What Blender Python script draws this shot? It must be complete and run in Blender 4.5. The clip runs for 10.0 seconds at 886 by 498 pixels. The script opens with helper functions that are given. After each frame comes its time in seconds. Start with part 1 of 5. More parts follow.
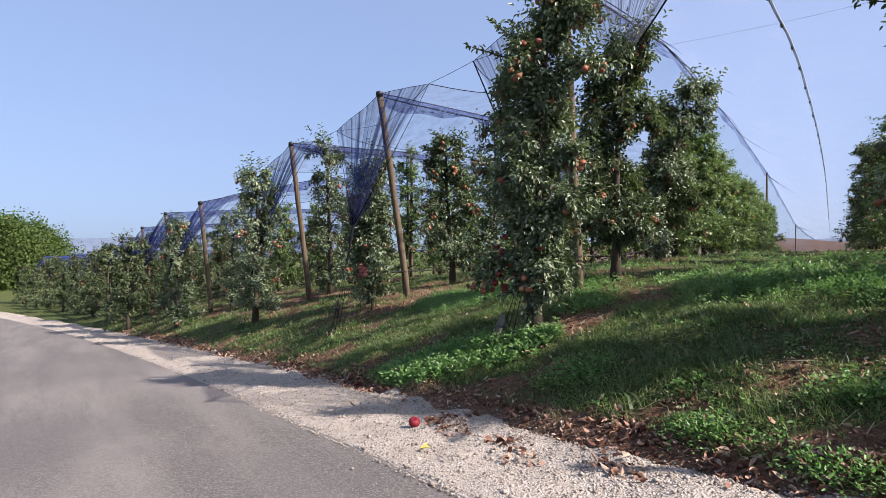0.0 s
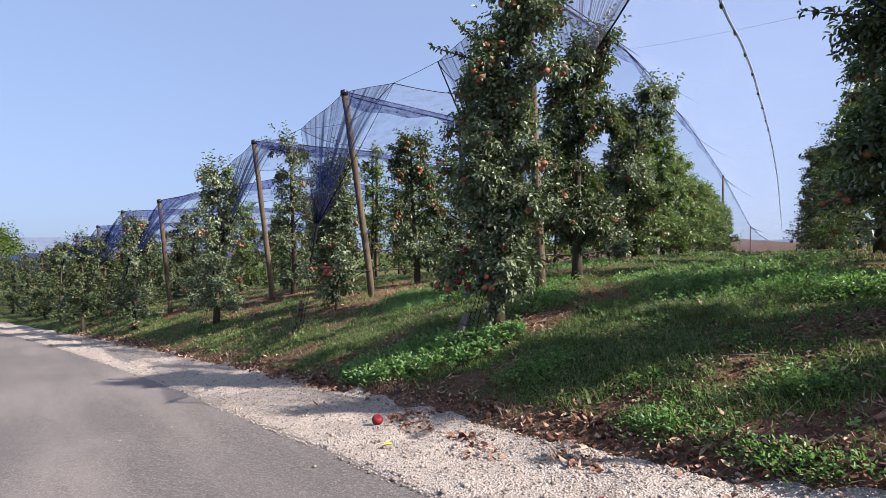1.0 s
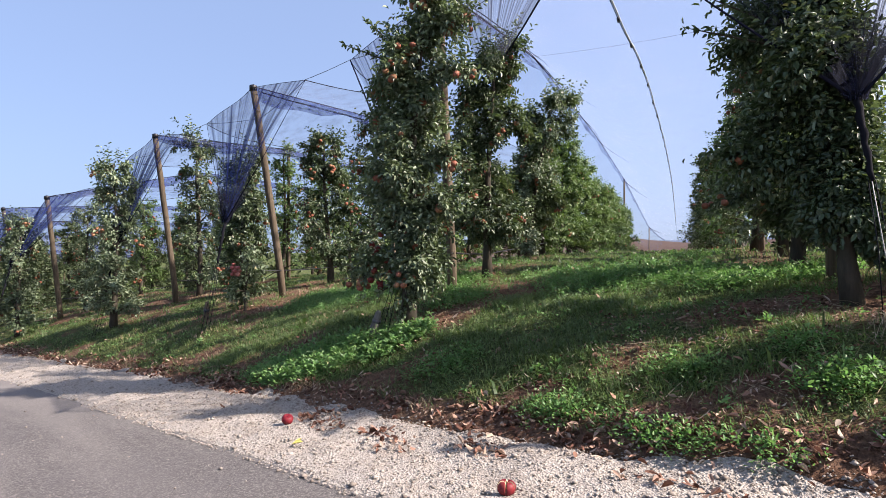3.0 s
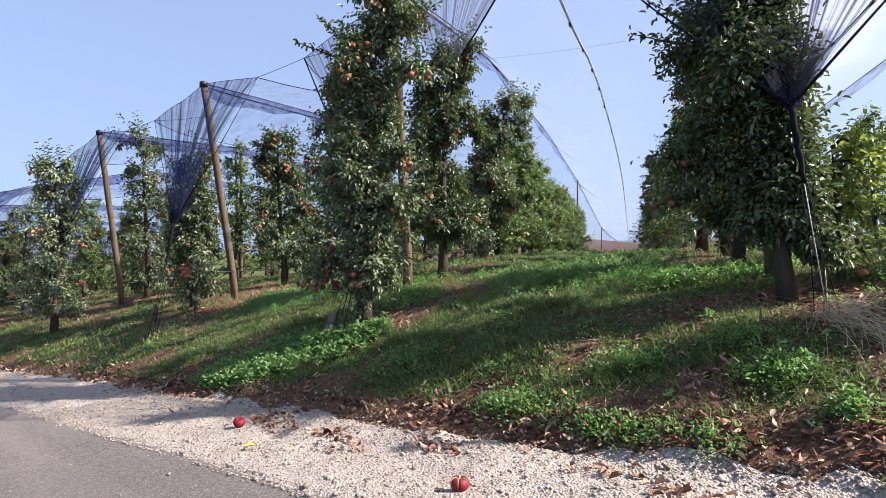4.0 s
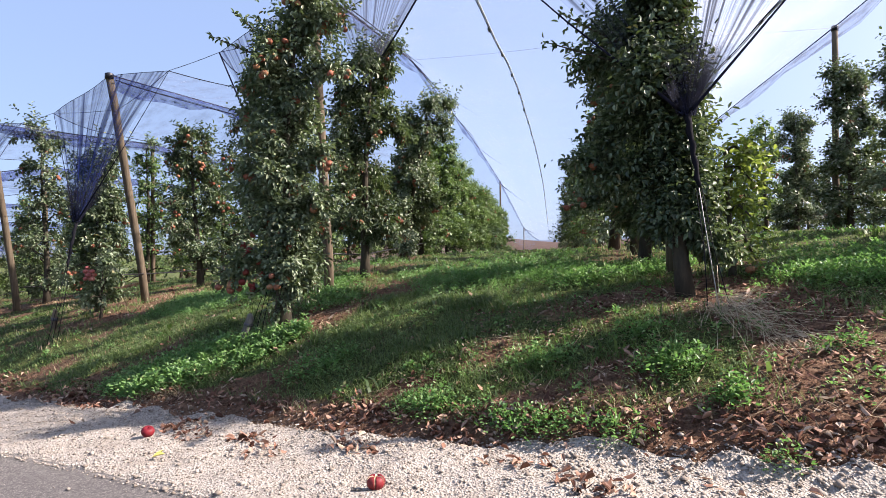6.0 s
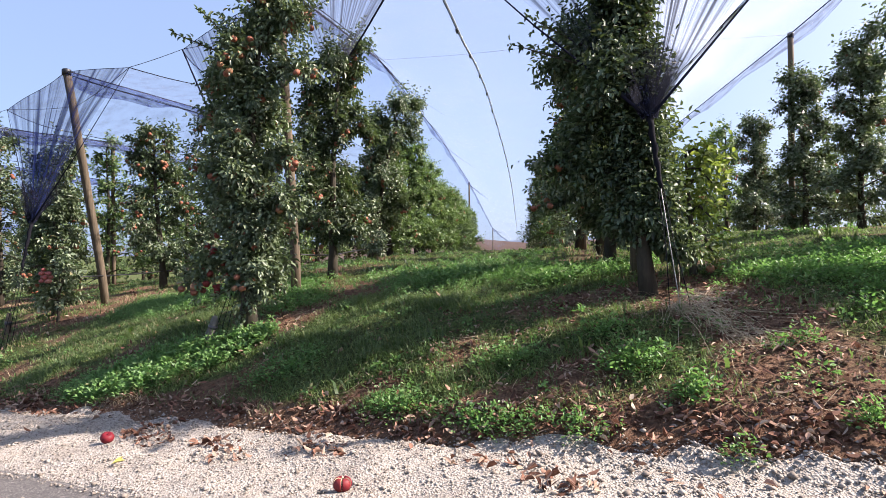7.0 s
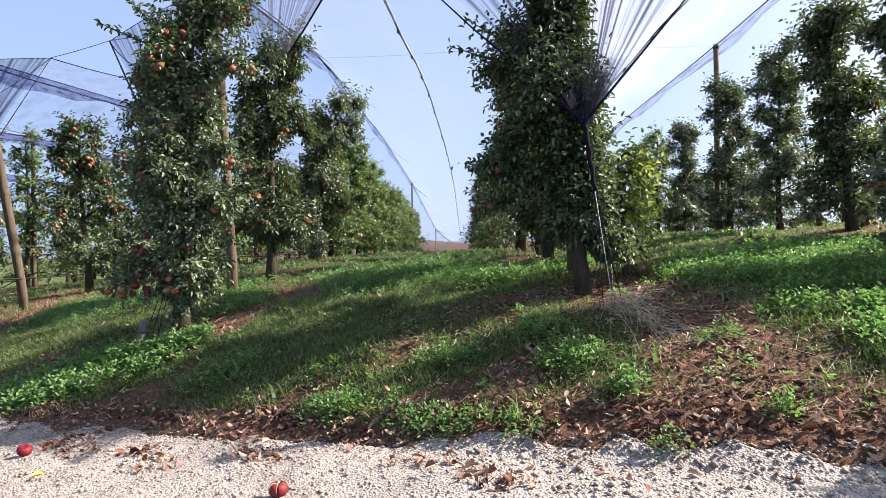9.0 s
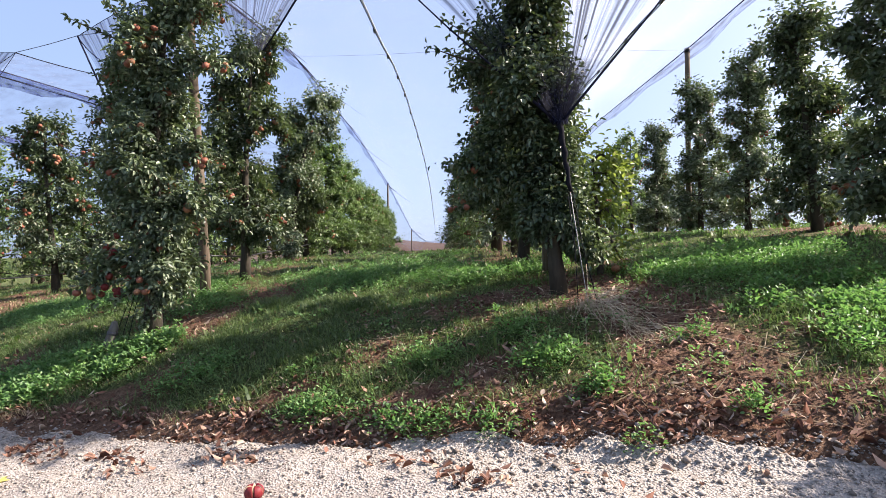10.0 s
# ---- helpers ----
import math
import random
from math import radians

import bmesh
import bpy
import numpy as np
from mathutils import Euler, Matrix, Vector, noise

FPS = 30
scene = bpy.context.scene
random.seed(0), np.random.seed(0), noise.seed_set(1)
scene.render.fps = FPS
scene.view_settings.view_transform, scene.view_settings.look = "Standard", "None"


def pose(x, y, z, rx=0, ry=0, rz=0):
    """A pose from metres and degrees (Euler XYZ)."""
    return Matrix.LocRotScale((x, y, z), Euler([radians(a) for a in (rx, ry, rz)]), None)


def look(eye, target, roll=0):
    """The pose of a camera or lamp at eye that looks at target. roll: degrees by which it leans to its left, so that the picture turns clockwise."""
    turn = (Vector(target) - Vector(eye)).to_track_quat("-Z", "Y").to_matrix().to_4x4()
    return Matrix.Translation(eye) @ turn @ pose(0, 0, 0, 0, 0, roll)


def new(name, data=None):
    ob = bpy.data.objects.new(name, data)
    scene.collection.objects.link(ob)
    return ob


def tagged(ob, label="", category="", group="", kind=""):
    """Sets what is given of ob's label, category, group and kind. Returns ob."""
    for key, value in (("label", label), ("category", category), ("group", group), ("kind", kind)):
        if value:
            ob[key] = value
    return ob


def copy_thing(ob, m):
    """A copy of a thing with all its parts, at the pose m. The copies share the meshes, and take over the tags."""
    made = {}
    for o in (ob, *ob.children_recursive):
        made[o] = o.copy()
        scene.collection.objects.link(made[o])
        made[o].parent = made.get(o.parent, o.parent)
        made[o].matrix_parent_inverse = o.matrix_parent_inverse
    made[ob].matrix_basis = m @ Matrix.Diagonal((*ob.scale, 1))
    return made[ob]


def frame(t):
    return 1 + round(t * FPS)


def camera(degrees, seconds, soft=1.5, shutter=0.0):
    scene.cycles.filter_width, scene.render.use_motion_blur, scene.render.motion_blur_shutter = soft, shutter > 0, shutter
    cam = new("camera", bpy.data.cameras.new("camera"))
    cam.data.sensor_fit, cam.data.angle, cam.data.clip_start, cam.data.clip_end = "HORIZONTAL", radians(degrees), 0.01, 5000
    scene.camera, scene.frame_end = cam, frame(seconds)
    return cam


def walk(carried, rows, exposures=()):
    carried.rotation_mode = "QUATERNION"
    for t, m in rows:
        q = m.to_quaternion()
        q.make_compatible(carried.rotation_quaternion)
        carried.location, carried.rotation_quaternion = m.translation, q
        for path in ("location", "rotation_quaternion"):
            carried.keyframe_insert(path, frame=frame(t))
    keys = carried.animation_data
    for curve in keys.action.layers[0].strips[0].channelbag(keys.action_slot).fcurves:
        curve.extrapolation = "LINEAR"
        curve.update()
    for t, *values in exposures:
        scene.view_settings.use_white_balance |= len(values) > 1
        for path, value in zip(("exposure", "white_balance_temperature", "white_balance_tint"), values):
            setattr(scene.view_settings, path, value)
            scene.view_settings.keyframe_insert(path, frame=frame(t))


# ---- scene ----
cam = camera(74.2, 10.0, soft=0.4)
PATH = [
    (0.0, pose(-0.000, 0.000, 0.000, 90.000, -0.000, 33.600)),
    (0.5, pose(0.020, -0.011, -0.007, 90.009, -0.047, 32.218)),
    (1.0, pose(0.036, -0.022, -0.012, 90.019, -0.079, 30.267)),
    (1.5, pose(0.055, -0.040, -0.016, 90.053, -0.090, 28.291)),
    (2.0, pose(0.077, -0.051, -0.020, 90.055, -0.045, 26.054)),
    (2.5, pose(0.089, -0.062, -0.026, 90.046, 0.004, 24.086)),
    (4.0, pose(0.120, -0.083, -0.038, 90.096, 0.172, 17.825)),
    (4.5, pose(0.135, -0.093, -0.038, 90.095, 0.257, 15.912)),
    (5.0, pose(0.148, -0.099, -0.038, 90.080, 0.301, 13.950)),
    (5.5, pose(0.162, -0.104, -0.035, 90.058, 0.377, 12.276)),
    (6.0, pose(0.177, -0.108, -0.036, 90.054, 0.427, 10.606)),
    (7.5, pose(0.194, -0.113, -0.037, 90.092, 0.604, 6.213)),
    (8.0, pose(0.199, -0.116, -0.037, 90.093, 0.614, 4.819)),
    (8.5, pose(0.208, -0.118, -0.037, 90.092, 0.658, 3.548)),
    (9.0, pose(0.214, -0.119, -0.037, 90.090, 0.622, 2.090)),
    (9.5, pose(0.208, -0.120, -0.037, 90.091, 0.644, 0.842)),
    (10.0, pose(0.206, -0.123, -0.037, 90.072, 0.629, -0.291)),
]
walk(cam, PATH, [(0.0, 1.27, 6480, 20), (4.5, 1.50, 6550, 20), (10.0, 1.62, 6600, 20)])

# ---- world, sun, exposure ----
SUN_AZ, SUN_EL = radians(82), radians(39.5)      # azimuth from +y towards +x
world = bpy.data.worlds.new("sky")
scene.world = world
world.use_nodes = True
wn = world.node_tree.nodes
sky = wn.new("ShaderNodeTexSky")
sky.sky_type = "NISHITA"
sky.sun_disc = False
sky.sun_elevation = SUN_EL
sky.sun_rotation = SUN_AZ
sky.dust_density = 4.6
sky.air_density = 1.0
sky.ozone_density = 3.5
wn["Background"].inputs["Strength"].default_value = 0.090
aim = wn.new("ShaderNodeTexCoord")
lift = wn.new("ShaderNodeVectorMath")          # haze hides the lowest few degrees
lift.operation = "ADD"
lift.inputs[1].default_value = (0, 0, 0.075)
world.node_tree.links.new(aim.outputs["Generated"], lift.inputs[0])
world.node_tree.links.new(lift.outputs[0], sky.inputs["Vector"])
haze = wn.new("ShaderNodeMix")                  # thin morning haze pales the blue
haze.data_type = "RGBA"
haze.inputs["Factor"].default_value = 0.38
haze.inputs["B"].default_value = (2.38, 3.38, 5.05, 1)
world.node_tree.links.new(sky.outputs[0], haze.inputs["A"])
world.node_tree.links.new(haze.outputs["Result"], wn["Background"].inputs["Color"])
sun = new("sun", bpy.data.lights.new("sun", "SUN"))
sun.data.energy = 5.0
sun.data.angle = radians(0.5)
sun.data.color = (1.0, 0.93, 0.82)
SUN_DIR = Vector((math.sin(SUN_AZ) * math.cos(SUN_EL), math.cos(SUN_AZ) * math.cos(SUN_EL), math.sin(SUN_EL)))
sun.matrix_world = look(SUN_DIR * 50, (0, 0, 0))


# ---- materials ----
class Mat:
    """A node material with short ways to its noise, ramps and mixes."""

    def __init__(self, name):
        self.mat = bpy.data.materials.new(name)
        self.mat.use_nodes = True
        self.nt = self.mat.node_tree
        self.n = self.nt.nodes
        self.bsdf = self.n["Principled BSDF"]
        self.out = self.n["Material Output"]
        self.coord = self.n.new("ShaderNodeTexCoord")

    def link(self, a, b):
        self.nt.links.new(a, b)

    def noise(self, scale, detail=4, rough=0.55, stretch=None, turn=0.0):
        t = self.n.new("ShaderNodeTexNoise")
        t.inputs["Scale"].default_value = scale
        t.inputs["Detail"].default_value = detail
        t.inputs["Roughness"].default_value = rough
        if stretch:
            m = self.n.new("ShaderNodeMapping")
            m.inputs["Scale"].default_value = stretch
            r = self.n.new("ShaderNodeMapping")
            r.inputs["Rotation"].default_value = (0, 0, turn)
            self.link(self.coord.outputs["Object"], r.inputs["Vector"])
            self.link(r.outputs[0], m.inputs["Vector"])
            self.link(m.outputs[0], t.inputs["Vector"])
        else:
            self.link(self.coord.outputs["Object"], t.inputs["Vector"])
        return t.outputs["Fac"]

    def voronoi(self, scale, out="Color"):
        t = self.n.new("ShaderNodeTexVoronoi")
        t.inputs["Scale"].default_value = scale
        self.link(self.coord.outputs["Object"], t.inputs["Vector"])
        return t.outputs[out]

    def ramp(self, fac, *stops):
        r = self.n.new("ShaderNodeValToRGB")
        e = r.color_ramp.elements
        while len(e) < len(stops):
            e.new(0.5)
        for el, (p, c) in zip(e, stops):
            el.position = p
            el.color = (*c, 1) if len(c) == 3 else c
        self.link(fac, r.inputs["Fac"])
        return r.outputs["Color"]

    def mix(self, fac, a, b, kind="MIX"):
        m = self.n.new("ShaderNodeMix")
        m.data_type = "RGBA"
        m.blend_type = kind
        for sock, v in ((m.inputs["Factor"], fac), (m.inputs["A"], a), (m.inputs["B"], b)):
            if isinstance(v, (int, float)):
                sock.default_value = v
            elif isinstance(v, tuple):
                sock.default_value = (*v, 1)
            else:
                self.link(v, sock)
        return m.outputs["Result"]

    def math(self, op, a, b=0.0):
        m = self.n.new("ShaderNodeMath")
        m.operation = op
        for sock, v in ((m.inputs[0], a), (m.inputs[1], b)):
            if isinstance(v, (int, float)):
                sock.default_value = v
            else:
                self.link(v, sock)
        return m.outputs[0]

    def attribute(self, name):
        a = self.n.new("ShaderNodeAttribute")
        a.attribute_name = name
        return a.outputs["Fac"]

    def island(self):
        return self.n.new("ShaderNodeNewGeometry").outputs["Random Per Island"]

    def chance(self):
        return self.n.new("ShaderNodeObjectInfo").outputs["Random"]

    def finish(self, color, rough=0.8, bump=None, strength=0.3, dist=0.02, spec=0.5):
        if isinstance(color, tuple):
            self.bsdf.inputs["Base Color"].default_value = (*color, 1)
        else:
            self.link(color, self.bsdf.inputs["Base Color"])
        if isinstance(rough, (int, float)):
            self.bsdf.inputs["Roughness"].default_value = rough
        else:
            self.link(rough, self.bsdf.inputs["Roughness"])
        self.bsdf.inputs["Specular IOR Level"].default_value = spec
        if bump is not None:
            b = self.n.new("ShaderNodeBump")
            b.inputs["Strength"].default_value = strength
            b.inputs["Distance"].default_value = dist
            self.link(bump, b.inputs["Height"])
            self.link(b.outputs[0], self.bsdf.inputs["Normal"])
        return self.mat

    def thin(self, color, share):
        """Lets a share of the light through, as a leaf does."""
        t = self.n.new("ShaderNodeBsdfTranslucent")
        if isinstance(color, tuple):
            t.inputs["Color"].default_value = (*color, 1)
        else:
            self.link(color, t.inputs["Color"])
        m = self.n.new("ShaderNodeMixShader")
        m.inputs[0].default_value = share
        self.link(self.bsdf.outputs[0], m.inputs[1])
        self.link(t.outputs[0], m.inputs[2])
        self.link(m.outputs[0], self.out.inputs["Surface"])
        return self.mat


def leaf_material(name, dark, mid, light, share=0.3, glow=(0.152, 0.228, 0.0228), rough=0.36, dry=0.93, spec=0.35):
    m = Mat(name)
    c = m.ramp(m.island(), (0.0, dark), (0.46 * dry, mid), (dry, light), (1.0, (0.182, 0.137, 0.057)))
    c = m.mix(0.25, c, m.ramp(m.chance(), (0.0, dark), (1.0, light)))
    m.finish(c, rough, spec=spec)
    return m.thin(m.mix(0.5, glow, c), share)


def bark_material(name, a, b):
    m = Mat(name)
    n = m.noise(30, 6, 0.65, (1, 1, 0.25))
    c = m.ramp(n, (0.3, a), (0.7, b))
    c = m.mix(m.math("MULTIPLY", m.noise(6, 3), 0.35), c, (0.122, 0.129, 0.0912))
    return m.finish(c, 0.9, n, 0.6, 0.01, 0.2)


def post_material():
    m = Mat("weathered_post_wood")
    grain = m.noise(38, 6, 0.6, (1, 1, 0.05))
    c = m.ramp(grain, (0.3, (0.0485, 0.0355, 0.0246)), (0.52, (0.11, 0.0808, 0.0549)), (0.75, (0.174, 0.136, 0.0969)))
    c = m.mix(m.math("MULTIPLY", m.noise(3.0, 3), 0.5), c, (0.11, 0.0969, 0.0646))
    return m.finish(c, 0.85, grain, 0.5, 0.006, 0.25)


def soil_material():
    m = Mat("orchard_soil")
    big, fine = m.noise(1.3, 4), m.noise(26, 6, 0.7)
    soil = m.ramp(fine, (0.36, (0.034, 0.0165, 0.0105)), (0.5, (0.132, 0.070, 0.042)), (0.66, (0.265, 0.165, 0.108)))
    straw = m.ramp(m.noise(60, 4, 0.7), (0.35, (0.052, 0.028, 0.017)), (0.65, (0.205, 0.128, 0.080)))
    c = m.mix(m.ramp(big, (0.42, (0, 0, 0)), (0.62, (1, 1, 1))), soil, straw)
    moss = m.ramp(m.noise(45, 5, 0.7), (0.38, (0.014, 0.022, 0.006)), (0.62, (0.10, 0.125, 0.036)))
    edge = m.math("ADD", m.attribute("cover"), m.math("MULTIPLY", m.math("SUBTRACT", m.noise(9, 5, 0.7), 0.5), 0.9))
    c = m.mix(m.ramp(edge, (0.3, (0, 0, 0)), (0.6, (1, 1, 1))), c, moss)
    return m.finish(c, 0.95, m.math("ADD", m.noise(40, 6, 0.7), m.noise(14, 4, 0.6)), 0.9, 0.04, 0.15)


def asphalt_material():
    m = Mat("worn_asphalt")
    big = m.noise(0.5, 4, 0.6)
    grit = m.math("ADD", m.math("MULTIPLY", m.voronoi(150), 0.5), m.math("MULTIPLY", m.noise(80, 5, 0.85), 0.5))
    c = m.ramp(grit, (0.26, (0.0368, 0.0336, 0.0322)), (0.5, (0.081, 0.0736, 0.069)), (0.74, (0.239, 0.219, 0.202)))
    streak = m.noise(1.6, 4, 0.6, (0.12, 1.0, 1), 0.4)
    dust = m.math("MULTIPLY", m.ramp(streak, (0.4, (0, 0, 0)), (0.7, (1, 1, 1))), 0.5)
    c = m.mix(dust, c, (0.22, 0.2, 0.183))
    c = m.mix(m.math("MULTIPLY", m.ramp(big, (0.42, (0, 0, 0)), (0.62, (1, 1, 1))), 0.45), c, (0.0866, 0.0798, 0.0798))
    return m.finish(c, 0.85, m.noise(190, 3, 0.8), 0.5, 0.006, 0.3)


def gravel_material():
    m = Mat("crushed_limestone")
    v = m.voronoi(88)
    c = m.ramp(v, (0.0, (0.115, 0.0958, 0.0806)), (0.3, (0.292, 0.262, 0.226)), (1.0, (0.411, 0.376, 0.331)))
    c = m.mix(m.math("MULTIPLY", m.ramp(m.noise(3, 5, 0.7), (0.5, (0, 0, 0)), (0.75, (1, 1, 1))), 0.4), c, (0.173, 0.122, 0.0806))
    c = m.mix(m.math("MULTIPLY", m.ramp(m.noise(90, 3, 0.7), (0.55, (0, 0, 0)), (0.75, (1, 1, 1))), 0.6), c, (0.127, 0.1, 0.0751))
    h = m.math("ADD", m.voronoi(88, "Distance"), m.noise(70, 4, 0.7))
    return m.finish(c, 0.92, h, 0.8, 0.014, 0.2)


def stone_material():
    m = Mat("limestone_chip")
    c = m.ramp(m.island(), (0.0, (0.127, 0.105, 0.089)), (0.4, (0.292, 0.262, 0.228)), (1.0, (0.448, 0.412, 0.368)))
    c = m.mix(0.35, c, m.ramp(m.chance(), (0.0, (0.15, 0.128, 0.108)), (1.0, (0.335, 0.308, 0.27))))
    c = m.mix(m.math("MULTIPLY", m.noise(60, 4), 0.3), c, (0.202, 0.155, 0.108))
    return m.finish(c, 0.9, m.noise(120, 3), 0.3, 0.004, 0.2)


def apple_material(name, a, b, c):
    m = Mat(name)
    skin = m.ramp(m.noise(2.0, 4, 0.6), (0.35, a), (0.6, b), (0.85, c))
    skin = m.mix(m.ramp(m.chance(), (0.55, (0, 0, 0)), (1.0, (0.6, 0.6, 0.6))), skin, c)
    return m.finish(skin, 0.55, spec=0.22)


def dry_leaf_material():
    m = Mat("fallen_leaf")
    c = m.ramp(m.island(), (0.0, (0.060, 0.028, 0.019)), (0.4, (0.185, 0.090, 0.060)), (0.75, (0.320, 0.200, 0.145)), (1.0, (0.46, 0.37, 0.28)))
    m.finish(c, 0.8, spec=0.2)
    return m.thin(c, 0.15)


def net_material(name, low, high, bands=38.0, close=False, along=0.6, fade=False):
    """Fine knitted mesh: mostly open, denser where it is gathered into folds (the uv runs along and across them)."""
    m = Mat(name)
    mp = m.n.new("ShaderNodeMapping")
    mp.inputs["Scale"].default_value = (bands, along, 1)
    m.link(m.coord.outputs["UV"], mp.inputs["Vector"])
    t = m.n.new("ShaderNodeTexNoise")
    t.inputs["Scale"].default_value = 1.0
    t.inputs["Detail"].default_value = 3
    m.link(mp.outputs[0], t.inputs["Vector"])
    fac = m.ramp(t.outputs["Fac"], (0.40, (low, low, low)), (0.52, ((low * 2 + high) / 3,) * 3), (0.64, (high, high, high)))
    if close:
        sep = m.n.new("ShaderNodeSeparateXYZ")
        m.link(m.coord.outputs["UV"], sep.inputs[0])
        tight = m.math("MULTIPLY", m.math("POWER", sep.outputs["Y"], 8.0 if low < 0.1 else 4.0), 0.65)
        fac = m.math("MINIMUM", m.math("ADD", fac, tight), 0.97)
    if fade:
        sep = m.n.new("ShaderNodeSeparateXYZ")
        m.link(m.coord.outputs["UV"], sep.inputs[0])
        fac = m.math("MULTIPLY", fac, m.math("SUBTRACT", 1.0, m.math("MULTIPLY", sep.outputs["Y"], 1.9)))
    d = m.n.new("ShaderNodeBsdfDiffuse")
    d.inputs["Color"].default_value = (0.012, 0.013, 0.024, 1) if name in ("hail_net_fan", "hail_net_bunched") else (0.026, 0.038, 0.125, 1)
    tl = m.n.new("ShaderNodeBsdfTranslucent")
    tl.inputs["Color"].default_value = (0.78, 0.79, 0.84, 1) if name == "hail_net_pale" else (0.36, 0.39, 0.52, 1)
    mx = m.n.new("ShaderNodeMixShader")
    mx.inputs[0].default_value = NET_THROUGH[name]
    m.link(d.outputs[0], mx.inputs[1])
    m.link(tl.outputs[0], mx.inputs[2])
    tr = m.n.new("ShaderNodeBsdfTransparent")
    m2 = m.n.new("ShaderNodeMixShader")
    m.link(fac, m2.inputs[0])
    m.link(tr.outputs[0], m2.inputs[1])
    m.link(mx.outputs[0], m2.inputs[2])
    m.link(m2.outputs[0], m.out.inputs["Surface"])
    return m.mat


def plain(name, color, rough=0.7, spec=0.4):
    m = Mat(name)
    c = m.mix(m.math("MULTIPLY", m.noise(25, 4), 0.4), color, tuple(v * 0.6 for v in color))
    return m.finish(c, rough, spec=spec)


NET_THROUGH = {"hail_net": 0.8, "hail_net_pale": 0.93, "hail_net_blue": 0.2, "hail_net_gathered": 0.04, "hail_net_fan": 0.05, "hail_net_mesh": 0.06, "hail_net_bunched": 0.08, "hail_net_folded": 0.05, "hail_net_slack": 0.12}
SOIL, ASPHALT, GRAVEL, STONE = soil_material(), asphalt_material(), gravel_material(), stone_material()
BARK = bark_material("apple_bark", (0.0213, 0.016, 0.0122), (0.0646, 0.0471, 0.0357))
POST = post_material()
LEAF = leaf_material("apple_leaf", (0.012, 0.023, 0.011), (0.058, 0.096, 0.042), (0.240, 0.292, 0.185), 0.2, (0.18, 0.27, 0.055), 0.40, dry=0.97)
# brighter copy of the apple leaf, with sunlight put into its colour
LEAF_LIT = leaf_material("sunlit_apple_leaf", (0.018, 0.038, 0.0125), (0.070, 0.126, 0.036), (0.180, 0.255, 0.092), 0.28, (0.17, 0.30, 0.042), 0.42, dry=0.98)
LEAF_PALE = leaf_material("young_apple_leaf", (0.050, 0.085, 0.020), (0.115, 0.175, 0.036), (0.215, 0.262, 0.058), 0.5, (0.34, 0.44, 0.060))
GRASS = leaf_material("grass_blade", (0.013, 0.029, 0.0115), (0.066, 0.120, 0.034), (0.190, 0.250, 0.088), 0.36, (0.16, 0.30, 0.05), 0.5, dry=0.92)
WEED = leaf_material("weed_leaf", (0.027, 0.078, 0.024), (0.086, 0.205, 0.055), (0.205, 0.330, 0.115), 0.4, (0.19, 0.42, 0.075), 0.42)
CLOVER = leaf_material("clover_leaf", (0.018, 0.042, 0.015), (0.080, 0.145, 0.044), (0.200, 0.265, 0.110), 0.33, (0.17, 0.31, 0.06), 0.5, dry=0.93)
WOOD_LEAF = leaf_material("woodland_leaf", (0.024, 0.046, 0.013), (0.050, 0.082, 0.022), (0.085, 0.120, 0.036), 0.25, rough=0.8, dry=0.99, spec=0.1)
LEAF_FAR = leaf_material("far_apple_leaf", (0.013, 0.024, 0.011), (0.046, 0.072, 0.030), (0.125, 0.155, 0.080), 0.2, (0.15, 0.22, 0.04), 0.6, dry=0.97, spec=0.2)
STRAW = leaf_material("dry_straw", (0.130, 0.090, 0.048), (0.255, 0.190, 0.112), (0.400, 0.330, 0.215), 0.15, (0.28, 0.20, 0.10), 0.7)
STALK = leaf_material("pale_dry_stalk", (0.210, 0.155, 0.090), (0.370, 0.295, 0.190), (0.520, 0.450, 0.320), 0.15, (0.36, 0.28, 0.15), 0.7)
DRY = dry_leaf_material()
APPLE = apple_material("apple_skin", (0.200, 0.058, 0.038), (0.275, 0.110, 0.064), (0.320, 0.188, 0.094))
APPLE_RED = apple_material("red_apple_skin", (0.105, 0.0060, 0.0125), (0.150, 0.0120, 0.0165), (0.200, 0.034, 0.028))
NET = net_material("hail_net", 0.08, 0.13, 2.6, along=30.0)
NET_PALE = net_material("hail_net_pale", 0.12, 0.22, 3.0, along=20.0)
NET_BLUE = net_material("hail_net_blue", 0.14, 0.34, 5.0, along=34.0)
NET_GATHER = net_material("hail_net_gathered", 0.22, 0.84, 30.0, True)
NET_MESH = net_material("hail_net_mesh", 0.22, 0.86, 40.0, True)
NET_FAN = net_material("hail_net_fan", 0.06, 0.86, 52.0, True)
NET_FOLD = net_material("hail_net_folded", 0.48, 0.88, 3.0, along=50.0)
NET_SLACK = net_material("hail_net_slack", 0.25, 0.70, 3.0, along=60.0)
NET_BUNCH = net_material("hail_net_bunched", 0.75, 0.98, 30.0, fade=True)
BLACK = plain("black_plastic", (0.00912, 0.00912, 0.0122), 0.5)
ROPE = plain("black_twine", (0.00912, 0.00912, 0.0129), 0.9, 0.1)
NAVY = plain("navy_net_cord", (0.012, 0.013, 0.027), 0.9, 0.1)
WHITE = plain("white_clip", (0.57, 0.578, 0.593), 0.4)
TWINE = plain("pale_twine", (0.342, 0.334, 0.319), 0.7)
STUB = bark_material("grey_stub_wood", (0.055, 0.050, 0.044), (0.170, 0.158, 0.140))
WIRE = plain("steel_wire", (0.0608, 0.0608, 0.0684), 0.45)


